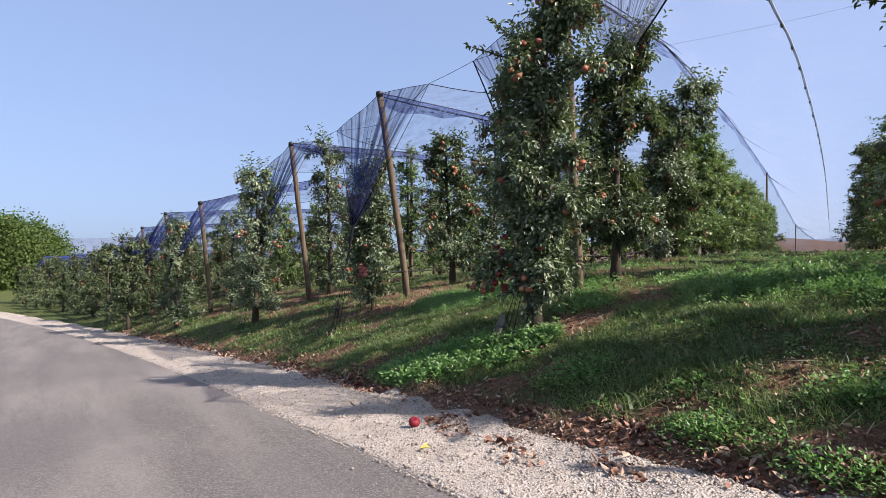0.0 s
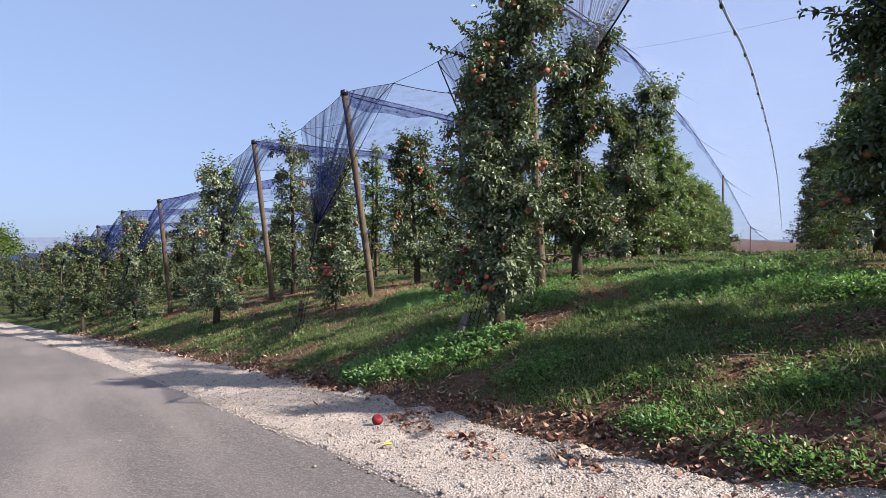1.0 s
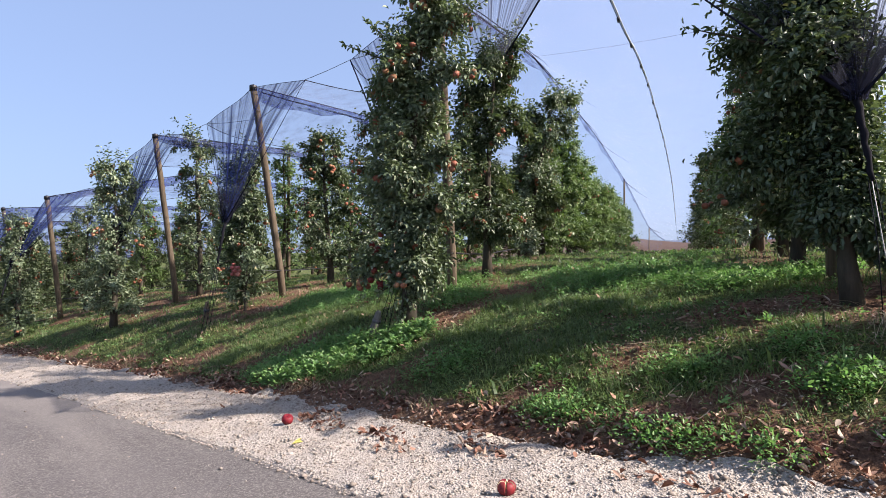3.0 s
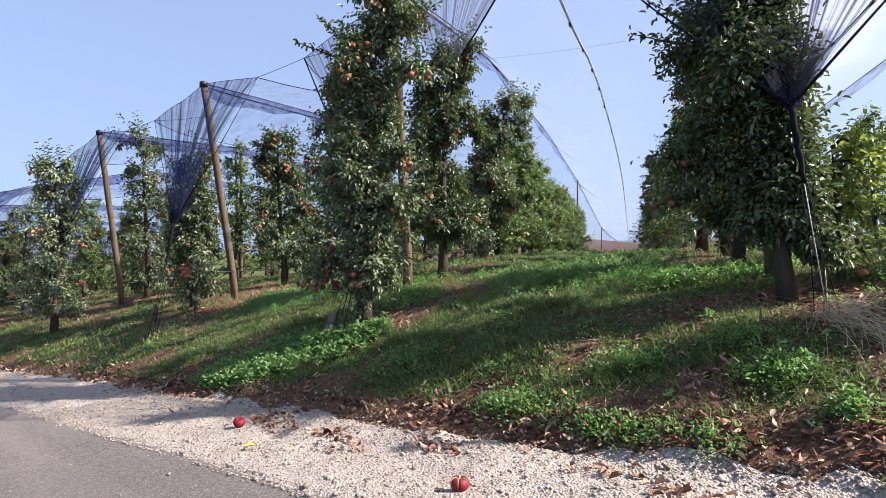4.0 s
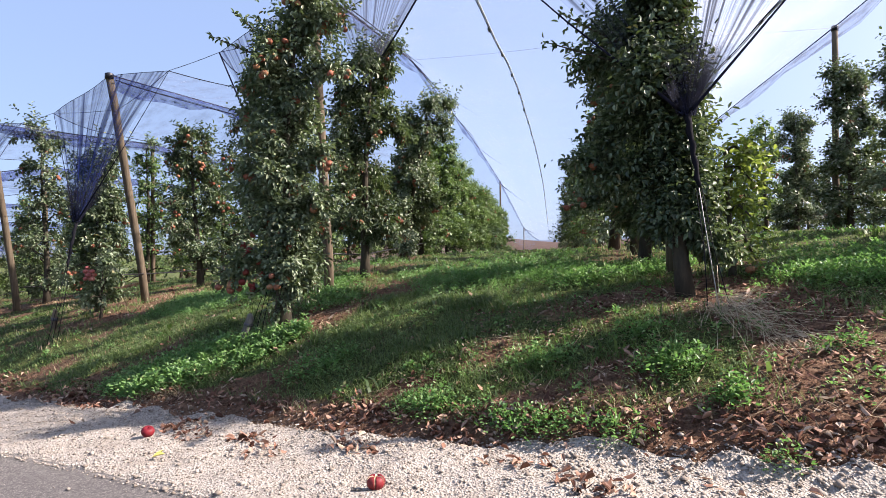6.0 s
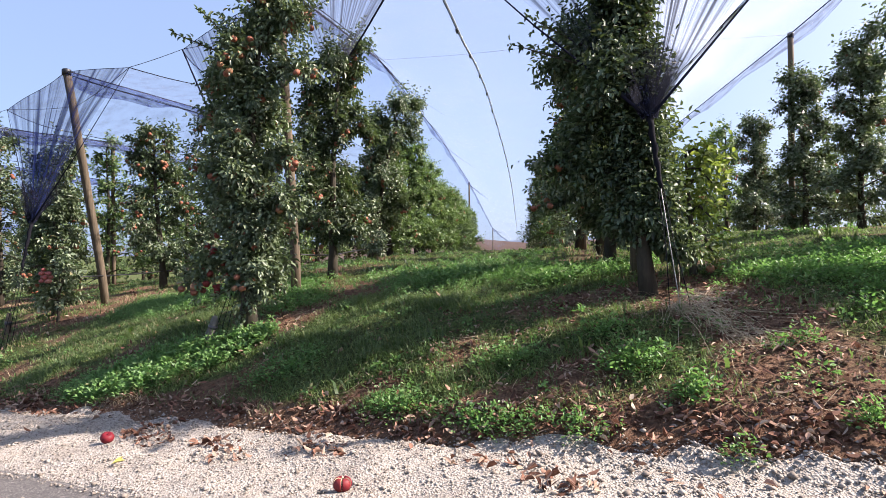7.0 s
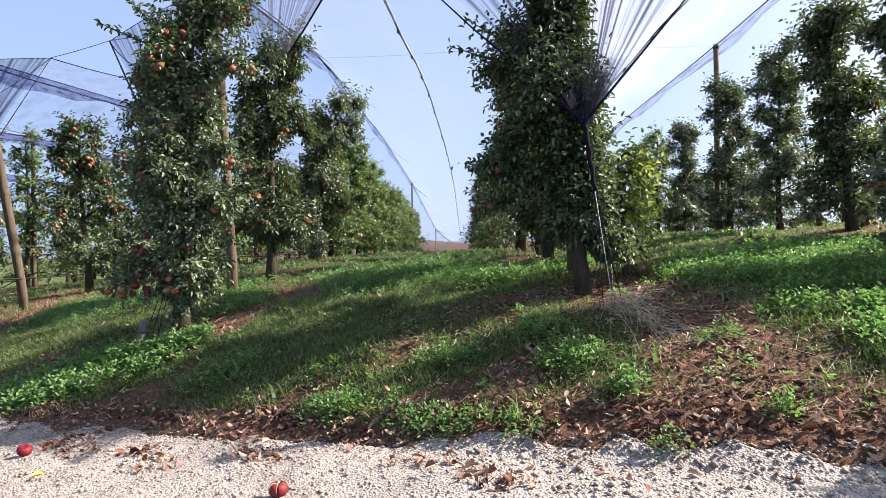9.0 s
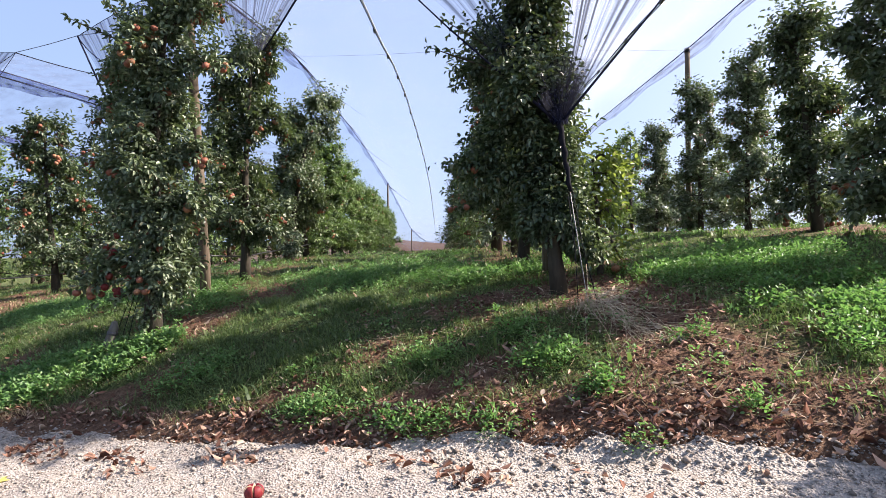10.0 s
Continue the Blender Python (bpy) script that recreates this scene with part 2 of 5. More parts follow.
# ---- the lie of the land ----
def road_z(x):
    u = np.clip(-np.asarray(x, float), -7, 52)
    return np.where(u > 0, -1.05 - 0.095 * u + 0.0009 * u * u, -1.05 - 0.075 * u - 0.006 * u * u)


def road_edge(x):
    u = -np.asarray(x, float)
    c = np.clip(u, -40, 52)
    return 1.75 + 0.42 * c - np.where(c > 0, 0.004, 0.0) * c * c


def rolls(x, y):
    return (np.sin(1.7 * x + 0.6 * y + 1.0) * np.sin(1.3 * y - 0.5 * x + 2.0) * 0.6 + np.sin(4.1 * x - 2.3 * y) * np.sin(3.7 * y + 1.1 * x) * 0.4)


def land(x, y):
    """Height of the ground: a road that climbs towards +x, a bank beside it, and the orchard on top."""
    x, y = np.asarray(x, float), np.asarray(y, float)
    v = y - road_edge(x)
    up = np.clip(v - 1.1, 0, None)
    bank = 1.15 * (1 - np.exp(-up / 2.4))
    low = np.clip((-x - 12) / 22, 0, 1)
    ease = np.clip((x + 2.4) / 2.6, 0, 1)
    rise = np.clip((x - 1.8) / 2.8, 0, 1)
    bank = bank - (0.19 * ease * ease * (3 - 2 * ease) - 0.13 * rise * rise * (3 - 2 * rise)) * np.clip((v - 2.5) / 3.5, 0, 1)
    bank = bank * (1 - 0.92 * low * low * (3 - 2 * low))
    fall = np.clip((y - 24) / 24, 0, 1)
    bank = bank - 1.7 * fall * fall * (3 - 2 * fall)
    bump = rolls(x, y) * 0.045 * np.clip(up / 0.8, 0, 1) + 0.012 * rolls(3 * x + 5, 3 * y) * np.clip(v / 0.3, 0, 1)
    left = 1.4 * np.clip((-v - 5) / 6, 0, 1)
    return road_z(x) + bank + bump - left


def cover(x, y):
    """How thickly green stands on the ground, 0 to 1."""
    x, y = np.asarray(x, float), np.asarray(y, float)
    v = y - road_edge(x)
    row = np.abs((x - 1.2 + 1.8) % 3.6 - 1.8)
    n = np.sin(2.1 * x + 1.3 * y) * np.sin(1.9 * y - 1.2 * x + 0.7) * 0.5 + np.sin(5.3 * x - 3.1 * y + 2) * np.sin(4.7 * y + 2.9 * x) * 0.5
    strip = np.clip((row - 0.25) / 0.55, 0, 1)
    strip = np.maximum(strip, np.clip((2.6 - v) / 0.6, 0, 1))
    g = np.clip((v - np.where(x < -3.5, 1.12, 1.25) - 0.13 * np.clip((x + 0.3) / 1.4, 0, 1)) / 0.2, 0, 1) * (0.42 + 0.58 * strip) * np.clip(0.88 + np.where(x < -3.5, 1.0, 0.65) * n - np.where(x < -3.5, 0.04, 0.0), 0.08, 1)
    g = np.where(v < -5.2, 0.85, g)
    bare = 0 * x
    for bx, by, rx, ry in ((-1.5, 6.3, 1.15, 0.50), (-2.0, 5.5, 0.38, 0.55), (0.75, 4.4, 0.85, 0.30), (1.35, 4.3, 0.4, 0.45), (1.55, 4.0, 0.32, 0.5), (1.62, 3.5, 0.33, 0.45),
                           (0.5, 3.25, 0.33, 0.22), (0.1, 3.22, 0.3, 0.10), (1.25, 2.75, 0.75, 0.38), (1.5, 3.05, 0.42, 0.32), (1.9, 2.5, 0.5, 0.2),
                           (0.72, 2.85, 0.3, 0.18), (-2.6, 4.15, 0.8, 0.13), (-6.3, 8.3, 1.2, 0.35), (-9.9, 9.4, 1.2, 0.4), (-6.0, 6.95, 0.9, 0.22), (-0.75, 3.62, 0.22, 0.07)):
        bare = np.maximum(bare, np.exp(-(((x - bx) / rx) ** 2 + ((y - by) / ry) ** 2) ** 2))
    g = np.where(x < -15, np.maximum(g, 0.7), g)
    return np.clip(g * (1 - 0.95 * bare) * np.clip(1.0 + 0.03 * (x + 2.5), 0.88, 1.0), 0, 1)


def sheet(name, xs, ys, height, material, smooth=True):
    """A grid over xs and ys, lifted to height(x, y)."""
    X, Y = np.meshgrid(xs, ys)
    Z = height(X, Y)
    n, m = len(xs), len(ys)
    verts = np.stack([X.ravel(), Y.ravel(), Z.ravel()], 1)
    i = (np.arange(m - 1)[:, None] * n + np.arange(n - 1)[None, :]).ravel()
    quads = np.stack([i, i + 1, i + n + 1, i + n], 1)
    return solid(name, verts, quads, material, smooth)


def mesh_of(name, verts, faces, material, smooth=False):
    me = bpy.data.meshes.new(name)
    faces = np.asarray(faces)
    k = faces.shape[1]
    me.vertices.add(len(verts))
    me.vertices.foreach_set("co", np.asarray(verts, np.float32).ravel())
    me.loops.add(faces.size)
    me.loops.foreach_set("vertex_index", faces.astype(np.int32).ravel())
    me.polygons.add(len(faces))
    me.polygons.foreach_set("loop_start", np.arange(0, faces.size, k, dtype=np.int32))
    if smooth:
        me.polygons.foreach_set("use_smooth", np.ones(len(faces), bool))
    me.update(calc_edges=True)
    me.materials.append(material)
    return me


def solid(name, verts, faces, material, smooth=False, parent=None):
    ob = new(name, mesh_of(name, verts, faces, material, smooth))
    if parent:
        ob.parent = parent
    return ob


def graded(lo, near_lo, near_hi, hi, step, grow=1.25):
    """Even steps over the near stretch, growing ones beyond it."""
    mid = list(np.arange(near_lo, near_hi + 1e-6, step))
    a, s, left = near_lo, step, []
    while a > lo:
        s *= grow
        a = max(lo, a - s)
        left.append(a)
    b, s, right = mid[-1], step, []
    while b < hi:
        s *= grow
        b = min(hi, b + s)
        right.append(b)
    return np.array(left[::-1] + mid + right)


def widen(x):
    """How much wider the verge lies towards +x."""
    return 0.13 * np.clip((np.asarray(x, float) + 0.3) / 1.4, 0, 1)


def ground_height(x, y):
    z = land(x, y)
    v = y - road_edge(x)
    return z - 0.07 * np.clip((1.08 + widen(x) - v) / 0.10, 0, 1) * np.clip((v + 5.4) / 0.2, 0, 1)


def build_ground():
    xs = graded(-600, -16, 9, 600, 0.12)
    ys = graded(-120, 0, 16, 900, 0.12)
    g = sheet("ground", xs, ys, ground_height, SOIL)
    X, Y = np.meshgrid(xs, ys)
    a = g.data.attributes.new("cover", "FLOAT", "POINT")
    a.data.foreach_set("value", cover(X, Y).ravel().astype(np.float32))
    tagged(g, "red-brown orchard soil with straw and thin moss", "ground", kind="structure")


def strip(name, material, v0, v1, lift, across, wobble=None):
    """A strip that follows the road, from v0 to v1 beside its edge."""
    xs = graded(-52, -16, 5, 40, 0.08 if wobble else 0.25, 1.08)
    n = across
    verts = []
    for x in xs:
        e = float(road_edge(x))
        far = v1 + (wobble(x) if wobble else 0.0)
        for i in range(n + 1):
            v = v0 + (far - v0) * i / n
            verts.append((x, e + v))
    P = np.array(verts)
    v = P[:, 1] - road_edge(P[:, 0])
    z = land(P[:, 0], P[:, 1]) + lift(P[:, 0], P[:, 1], v)
    if wobble:
        z = z - 0.11 * np.clip((np.tile(np.arange(n + 1) / n, len(xs)) - 0.86) / 0.14, 0, 1)
    k = (np.arange(len(xs) - 1)[:, None] * (n + 1) + np.arange(n)[None, :]).ravel()
    quads = np.stack([k, k + n + 1, k + n + 2, k + 1], 1)
    return solid(name, np.column_stack([P, z]), quads, material, True)


def ragged(x):
    return float(widen(x)) + 0.05 * math.sin(1.9 * x + 1) + 0.04 * math.sin(5.3 * x) + 0.03 * math.sin(13.1 * x + 2) + 0.02 * math.sin(29 * x)


build_ground()
road = strip("road", ASPHALT, -5.42, 0.06, lambda x, y, v: 0.012 - 0.012 * np.clip(v + 0.4, 0, 1) + 0.0 * x, 14)
tagged(road, "worn grey asphalt lane with dusty wheel tracks", "road", kind="structure")


def verge_lift(x, y, v):
    return -0.004 + 0.022 * np.clip(v / 0.05, 0, 1) + 0.020 * rolls(4 * x, 4 * y) * np.clip(v / 0.2, 0, 1) + 0.012 * rolls(13 * x, 11 * y) * np.clip(v / 0.15, 0, 1)


verge = strip("gravel_verge", GRAVEL, 0.0, 1.25, verge_lift, 22, ragged)
tagged(verge, "pale crushed limestone verge along the asphalt", "gravel", kind="structure")


# ---- leaves, blades and other small growth ----
def unit(a):
    return a / np.maximum(np.linalg.norm(a, axis=1, keepdims=True), 1e-9)


def leaves(p, d, up, length, width, fold=0.25, low=False, droop=0.15):
    """Verts and quads of leaves that start at p and run along d, their upper side towards up."""
    d = unit(d)
    s = unit(np.cross(d, up))
    n = np.cross(s, d)
    L, W = length[:, None], width[:, None]
    if low:
        v = [p, p + d * L * 0.45 + s * W * 0.5, p + d * L - n * L * droop, p + d * L * 0.45 - s * W * 0.5]
        q = np.array([[0, 1, 2, 3]])
    else:
        lift = n * W * fold
        v = [p, p + d * L * 0.28 + s * W * 0.46 + lift, p + d * L * 0.68 + s * W * 0.40 + lift - n * L * droop * 0.5,
             p + d * L - n * L * droop * 1.6,
             p + d * L * 0.68 - s * W * 0.40 + lift - n * L * droop * 0.5, p + d * L * 0.28 - s * W * 0.46 + lift]
        q = np.array([[0, 1, 2, 3], [0, 3, 4, 5]])
    V = np.stack(v, 1)
    k = V.shape[1]
    base = np.arange(len(p))[:, None, None] * k
    return V.reshape(-1, 3), (q[None] + base).reshape(-1, 4)


def tube(path, radii, sides=7):
    """Verts and quads of a round limb along a path."""
    path = [Vector(p) for p in path]
    verts, quads = [], []
    ref = Vector((0.31, 0.87, 0.12)).normalized()
    for i, p in enumerate(path):
        a = path[max(i - 1, 0)]
        b = path[min(i + 1, len(path) - 1)]
        t = (b - a).normalized()
        r = ref if abs(t.dot(ref)) < 0.9 else Vector((1, 0, 0))
        u = t.cross(r).normalized()
        w = t.cross(u)
        for k in range(sides):
            ang = 2 * math.pi * k / sides
            verts.append(p + (u * math.cos(ang) + w * math.sin(ang)) * radii[i])
    for i in range(len(path) - 1):
        for k in range(sides):
            a, b = i * sides + k, i * sides + (k + 1) % sides
            quads.append((a, b, b + sides, a + sides))
    top = len(verts)
    verts.append(path[-1] + (path[-1] - path[-2]).normalized() * radii[-1] * 0.4)
    for k in range(sides):
        quads.append(((len(path) - 1) * sides + k, (len(path) - 1) * sides + (k + 1) % sides, top, top))
    bot = len(verts)
    verts.append(path[0])
    for k in range(sides):
        quads.append((k, bot, bot, (k + 1) % sides))
    return verts, quads


def tube_mesh(name, runs, material, sides=7):
    bm = bmesh.new()
    for path, radii in runs:
        v, q = tube(path, radii, sides)
        vs = [bm.verts.new(c) for c in v]
        for f in q:
            f = list(dict.fromkeys(f))
            fc = bm.faces.new([vs[i] for i in f])
            fc.smooth = len(f) == 4
    me = bpy.data.meshes.new(name)
    bm.to_mesh(me)
    bm.free()
    me.materials.append(material)
    return me


def part(name, me, parent, label=""):
    ob = new(name, me)
    ob.parent = parent
    return tagged(ob, label)


def apple_mesh(skin, around=8, up=6):
    bm = bmesh.new()
    bmesh.ops.create_uvsphere(bm, u_segments=around, v_segments=up, radius=1.0)
    for v in bm.verts:
        r = math.hypot(v.co.x, v.co.y)
        z = v.co.z
        z -= 0.32 * math.exp(-(r / 0.33) ** 2) * (1 if z > 0 else -0.6)
        k = 1.0 + 0.07 * z
        v.co = Vector((v.co.x * k, v.co.y * k, z * 0.88))
    v, q = tube([(0, 0, 0.5), (0.03, 0, 0.8), (0.10, 0.02, 1.1)], [0.05, 0.04, 0.05], 5)
    vs = [bm.verts.new(c) for c in v]
    for f in q:
        bm.faces.new([vs[i] for i in dict.fromkeys(f)])
    for f in bm.faces:
        f.smooth = True
    me = bpy.data.meshes.new("apple")
    bm.to_mesh(me)
    bm.free()
    me.materials.append(skin)
    return me


APPLE_MESH, WINDFALL = apple_mesh(APPLE, 7, 5), apple_mesh(APPLE_RED, 20, 14)


def apple_tree(seed, h=3.1, wide=0.5, count=300, fruit=24, low=False, stem=0.30, leaf=0.075, lean=(0, 0), tuft=11, lop=None, near=False, girth=1.0, sprigs=()):
    """A spindle apple tree: upright trunk, short limbs, leafy spurs and hanging fruit. lop(z) widens it unevenly."""
    rng = np.random.default_rng(seed)
    tree = new("apple_tree")
    # trunk
    path, rad = [], []
    for i in range(9):
        z = h * 0.94 * i / 8
        path.append((lean[0] * z + 0.03 * math.sin(1.9 * z + seed), lean[1] * z + 0.03 * math.cos(1.6 * z + 2 * seed), z - 0.06 if i == 0 else z))
        rad.append(girth * 0.062 * (1 - 0.82 * i / 8) * (1.25 if i == 0 else 1.0) * min(1.0, h / 2.6 + 0.1))
    # limbs
    limbs, tips = [], []
    nlimb = int(9 * h)
    for i in range(nlimb):
        z = stem + (h * 0.96 - stem) * (i + rng.random()) / nlimb
        a = 2.4 * i + rng.normal(0, 0.5)
        f = (z - stem) / (h - stem)
        reach = wide * (0.75 + 0.5 * rng.random()) * (1.0 - 0.40 * f ** 2.0) * (lop(z, a) if lop else 1.0)
        reach *= 0.62 + 0.55 * (0.5 + 0.5 * math.sin(2.7 * z + 1.3 * a + seed) * math.sin(5.1 * z + 2 * seed)) + rng.normal(0, 0.08)
        b = Vector(path[min(8, int(z / (h * 0.94) * 8))])
        b.z = z
        d = Vector((math.cos(a), math.sin(a), 0))
        e = b + d * reach + Vector((0, 0, rng.normal(0.02, 0.12)))
        m = b.lerp(e, 0.5) + Vector((0, 0, 0.06))
        limbs.append(([b, m, e], [0.017, 0.012, 0.005]))
        tips.append((b, m, e))
    for b, e in sprigs:
        b, e = Vector(b), Vector(e)
        limbs.append(([b, b.lerp(e, 0.5), e], [0.010, 0.007, 0.003]))
    if near:
        part("trunk", tube_mesh("trunk", [(path, rad)], BARK, 9), tree)
        for run in limbs:
            part("limb", tube_mesh("limb", [run], BARK, 5), tree)
    else:
        part("trunk", tube_mesh("trunk", [(path, rad)] + limbs, BARK, 5 if low else 6), tree)
    # spurs and shoots with their leaves
    P, D, U, L, W = [], [], [], [], []
    for i in range(count):
        b, m, e = tips[rng.integers(len(tips))]
        f = rng.random() ** 0.75
        c = b.lerp(m, f * 2) if f < 0.5 else m.lerp(e, f * 2 - 1)
        c = np.array(c) + rng.normal(0, 0.05, 3)
        out = c - np.array((lean[0] * c[2], lean[1] * c[2], c[2]))
        out = out / (np.linalg.norm(out) + 1e-6)
        if rng.random() < 0.24:
            way = unit(np.array([out * 0.5 + (0, 0, 1.0) + rng.normal(0, 0.35, 3)]))[0]
            run = rng.uniform(0.16, 0.40)
        else:
            way = unit(np.array([out + rng.normal(0, 0.6, 3) + (0, 0, -0.12)]))[0]
            run = rng.uniform(0.07, 0.2)
        k = max(4, int(tuft * rng.uniform(0.6, 1.3)))
        t = (np.arange(k) + rng.random(k)) / k
        ang = 2.4 * np.arange(k) + rng.random() * 6
        side = unit(np.cross(way[None], rng.normal(0, 1, (1, 3))))[0]
        oth = np.cross(way, side)
        rad_dir = np.cos(ang)[:, None] * side + np.sin(ang)[:, None] * oth
        P.append(c + way * (t * run)[:, None] + rad_dir * 0.008)
        D.append(rad_dir * 0.9 + way * (0.35 + 0.6 * t)[:, None] + np.array((0, 0, -0.28)) + rng.normal(0, 0.18, (k, 3)))
        U.append(np.array((0, 0, 1.0)) + 0.45 * out + rng.normal(0, 0.35, (k, 3)))
        L.append(leaf * rng.uniform(0.65, 1.25, k))
        W.append(leaf * 0.58 * rng.uniform(0.75, 1.15, k))
    for b, e in sprigs:
        b, e = np.array(b), np.array(e)
        for f in np.linspace(0.1, 1.0, 7):
            k = 7
            ang = 2.4 * np.arange(k) + rng.random() * 6
            rad_dir = np.stack([0.4 * np.cos(ang), np.cos(ang + 1), np.sin(ang)], 1)
            P.append(b + (e - b) * f + rng.normal(0, 0.012, (k, 3)))
            D.append(rad_dir + (e - b) / np.linalg.norm(e - b) * 0.7)
            U.append(np.array((0, 0, 1.0)) + rng.normal(0, 0.4, (k, 3)))
            L.append(leaf * rng.uniform(0.7, 1.1, k))
            W.append(leaf * 0.55 * rng.uniform(0.8, 1.1, k))
    # leader shoots at the top
    for i in range(5):
        c = np.array(path[-1]) + rng.normal(0, 0.06, 3)
        way = unit(np.array([[rng.normal(0, 0.35), rng.normal(0, 0.35), 1.0]]))[0]
        run = rng.uniform(0.2, 0.4)
        k = 11
        t = np.arange(k) / k
        ang = 2.4 * np.arange(k)
        rad_dir = np.stack([np.cos(ang), np.sin(ang), 0 * ang], 1)
        P.append(c + way * (t * run)[:, None])
        D.append(rad_dir + way * 0.5)
        U.append(np.array((0, 0, 1.0)) + rng.normal(0, 0.3, (k, 3)))
        L.append(leaf * rng.uniform(0.6, 1.0, k))
        W.append(leaf * 0.5 * rng.uniform(0.8, 1.1, k))
    P, D, U, L, W = (np.concatenate(a) for a in (P, D, U, L, W))
    keep = P[:, 2] > 0.12
    v, q = leaves(P[keep], D[keep], U[keep], L[keep], W[keep], low=low)
    part("crown", mesh_of("crown", v, q, LEAF), tree)
    # fruit hangs in small clusters
    done = 0
    while done < fruit:
        b, m, e = tips[rng.integers(len(tips))]
        c = m.lerp(e, rng.uniform(0.7, 1.22))
        for _ in range(int(rng.integers(1, 6))):
            r = rng.uniform(0.030, 0.038)
            o = part("apple", APPLE_MESH, tree)
            o.matrix_basis = Matrix.LocRotScale(c + Vector(rng.normal(0, 0.045, 3)) - Vector((0, 0, 0.05)), Euler(rng.normal(0, 0.5, 3)), (r, r, r))
            done += 1
    return tree


def at_ground(x, y, turn=0.0, size=1.0, sink=0.02):
    return Matrix.LocRotScale((x, y, float(land(x, y)) - sink), Euler((0, 0, turn)), (size, size, size))


def place(tree, x, y, turn=0.0, size=1.0):
    tree.matrix_basis = at_ground(x, y, turn, size)
    return tree


ROW = {"A": -2.4, "B": 1.2, "C": 4.4, "D": 8.0, "E": 11.6, "Z": -6.0, "Y": -9.6, "X": -13.2}
TREE_LABEL = "spindle apple tree with dark green leaves and red apples"


def grow(tree, label=TREE_LABEL):
    return tagged(tree, label, "apple tree", "orchard trees")


def wide_low(z, a):
    return 1.45 if z < 1.0 else 1.05


# the trees that stand nearest, each with its own shape
def bulge_low(z, a):
    return 1.22 if 0.6 < z < 1.7 else 0.5 if z < 0.62 else 1.0


def bulge_end(z, a):
    """Lean low down on the road's side."""
    return (1.35 if z > 1.8 else bulge_low(z, a)) * (0.35 if z < 1.2 and math.sin(a) < -0.25 else 0.55 if abs(math.sin(a)) > 0.55 else 1.0)


def bulge_left(z, a):
    toward_road = 0.3 if math.sin(a) < -0.25 and math.cos(a) > -0.55 else 0.9 if abs(math.sin(a)) > 0.5 else 1.0
    return toward_road * ((1.28 if math.cos(a) < 0.1 else 0.28) if z > 1.5 else (1.02 if math.cos(a) < 0 else 0.26))


def full_top(z, a):
    return 1.3 if z > 1.9 else 1.12


end_tree = grow(place(apple_tree(1, 3.25, 0.48, 2400, 190, stem=0.34, girth=1.25, leaf=0.054, lop=bulge_end, lean=(0.055, 0.0), near=True, sprigs=(((-0.1, 0, 2.6), (-0.66, -0.05, 2.85)), ((-0.1, 0, 2.75), (-0.4, -0.05, 3.05)), ((0.02, -0.05, 0.55), (0.14, -0.16, 0.26)), ((0, -0.05, 0.5), (-0.24, -0.12, 0.38)), ((0.05, -0.05, 0.36), (0.02, -0.14, 0.14)), ((0.04, 0, 0.6), (0.22, -0.08, 0.44)))), ROW["A"] + 0.04, 5.05, 0.0),
     "tall bushy apple tree full of red apples at the row's end")
crimson = apple_mesh(apple_material("crimson_apple_skin", (0.13, 0.016, 0.016), (0.18, 0.034, 0.028), (0.22, 0.07, 0.042)), 8, 6)
rng = np.random.default_rng(77)
for i in range(13):
    o = part("apple", crimson, end_tree)
    at = np.array((-0.24, -0.10, 0.66)) + rng.normal(0, 1, 3) * (0.075, 0.05, 0.105)
    o.matrix_basis = Matrix.LocRotScale(Vector(at), Euler((0.3 * i, 0.2, i)), (0.034, 0.034, 0.034))
grow(place(apple_tree(2, 3.0, 0.40, 1500, 120, leaf=0.057, stem=0.42, lop=full_top, lean=(0.04, 0), near=True), ROW["A"] + 0.17, 7.15, 0.0))
grow(place(apple_tree(3, 2.8, 0.46, 1500, 84, leaf=0.060, stem=0.3, lop=full_top, lean=(0.15, 0), near=True), ROW["A"] + 0.0, 10.0, 0.0))
grow(place(apple_tree(4, 2.45, 0.60, 3300, 40, stem=0.40, leaf=0.050, girth=1.0, sprigs=(((-0.5, 0, 1.75), (-1.02, -0.1, 1.9)), ((-0.5, 0, 1.9), (-0.9, -0.1, 2.1))), lop=bulge_left, lean=(-0.12, 0.02), near=True), 1.16, 4.42, 0.0),
     "tall dark apple tree beside the gathered net at the row's end")
grow(place(apple_tree(12, 3.05, 0.52, 1700, 30, stem=0.3, leaf=0.060, near=True), ROW["B"] - 0.08, 6.2, 0.0))
grow(place(apple_tree(11, 2.5, 0.40, 1100, 40, stem=0.22, leaf=0.060, lean=(-0.12, 0), near=True), ROW["C"] + 0.05, 6.4, 0.0))
grow(place(apple_tree(5, 3.2, 0.46, 680, 50, leaf=0.068, stem=0.15, near=True), ROW["Y"], 7.71, 0.7))
young = apple_tree(6, 0.75, 0.22, 90, 9, stem=0.1, leaf=0.07)
RED_MESH = apple_mesh(apple_material("pink_apple_skin", (0.30, 0.07, 0.06), (0.40, 0.13, 0.11), (0.46, 0.25, 0.17)), 8, 6)
for i, o in enumerate(c for c in young.children if c.name.startswith("apple")):
    o.data = RED_MESH
    o.location = (-0.10 + 0.055 * (i % 3), -0.14 + 0.03 * (i % 2), 0.58 + 0.05 * (i // 3))
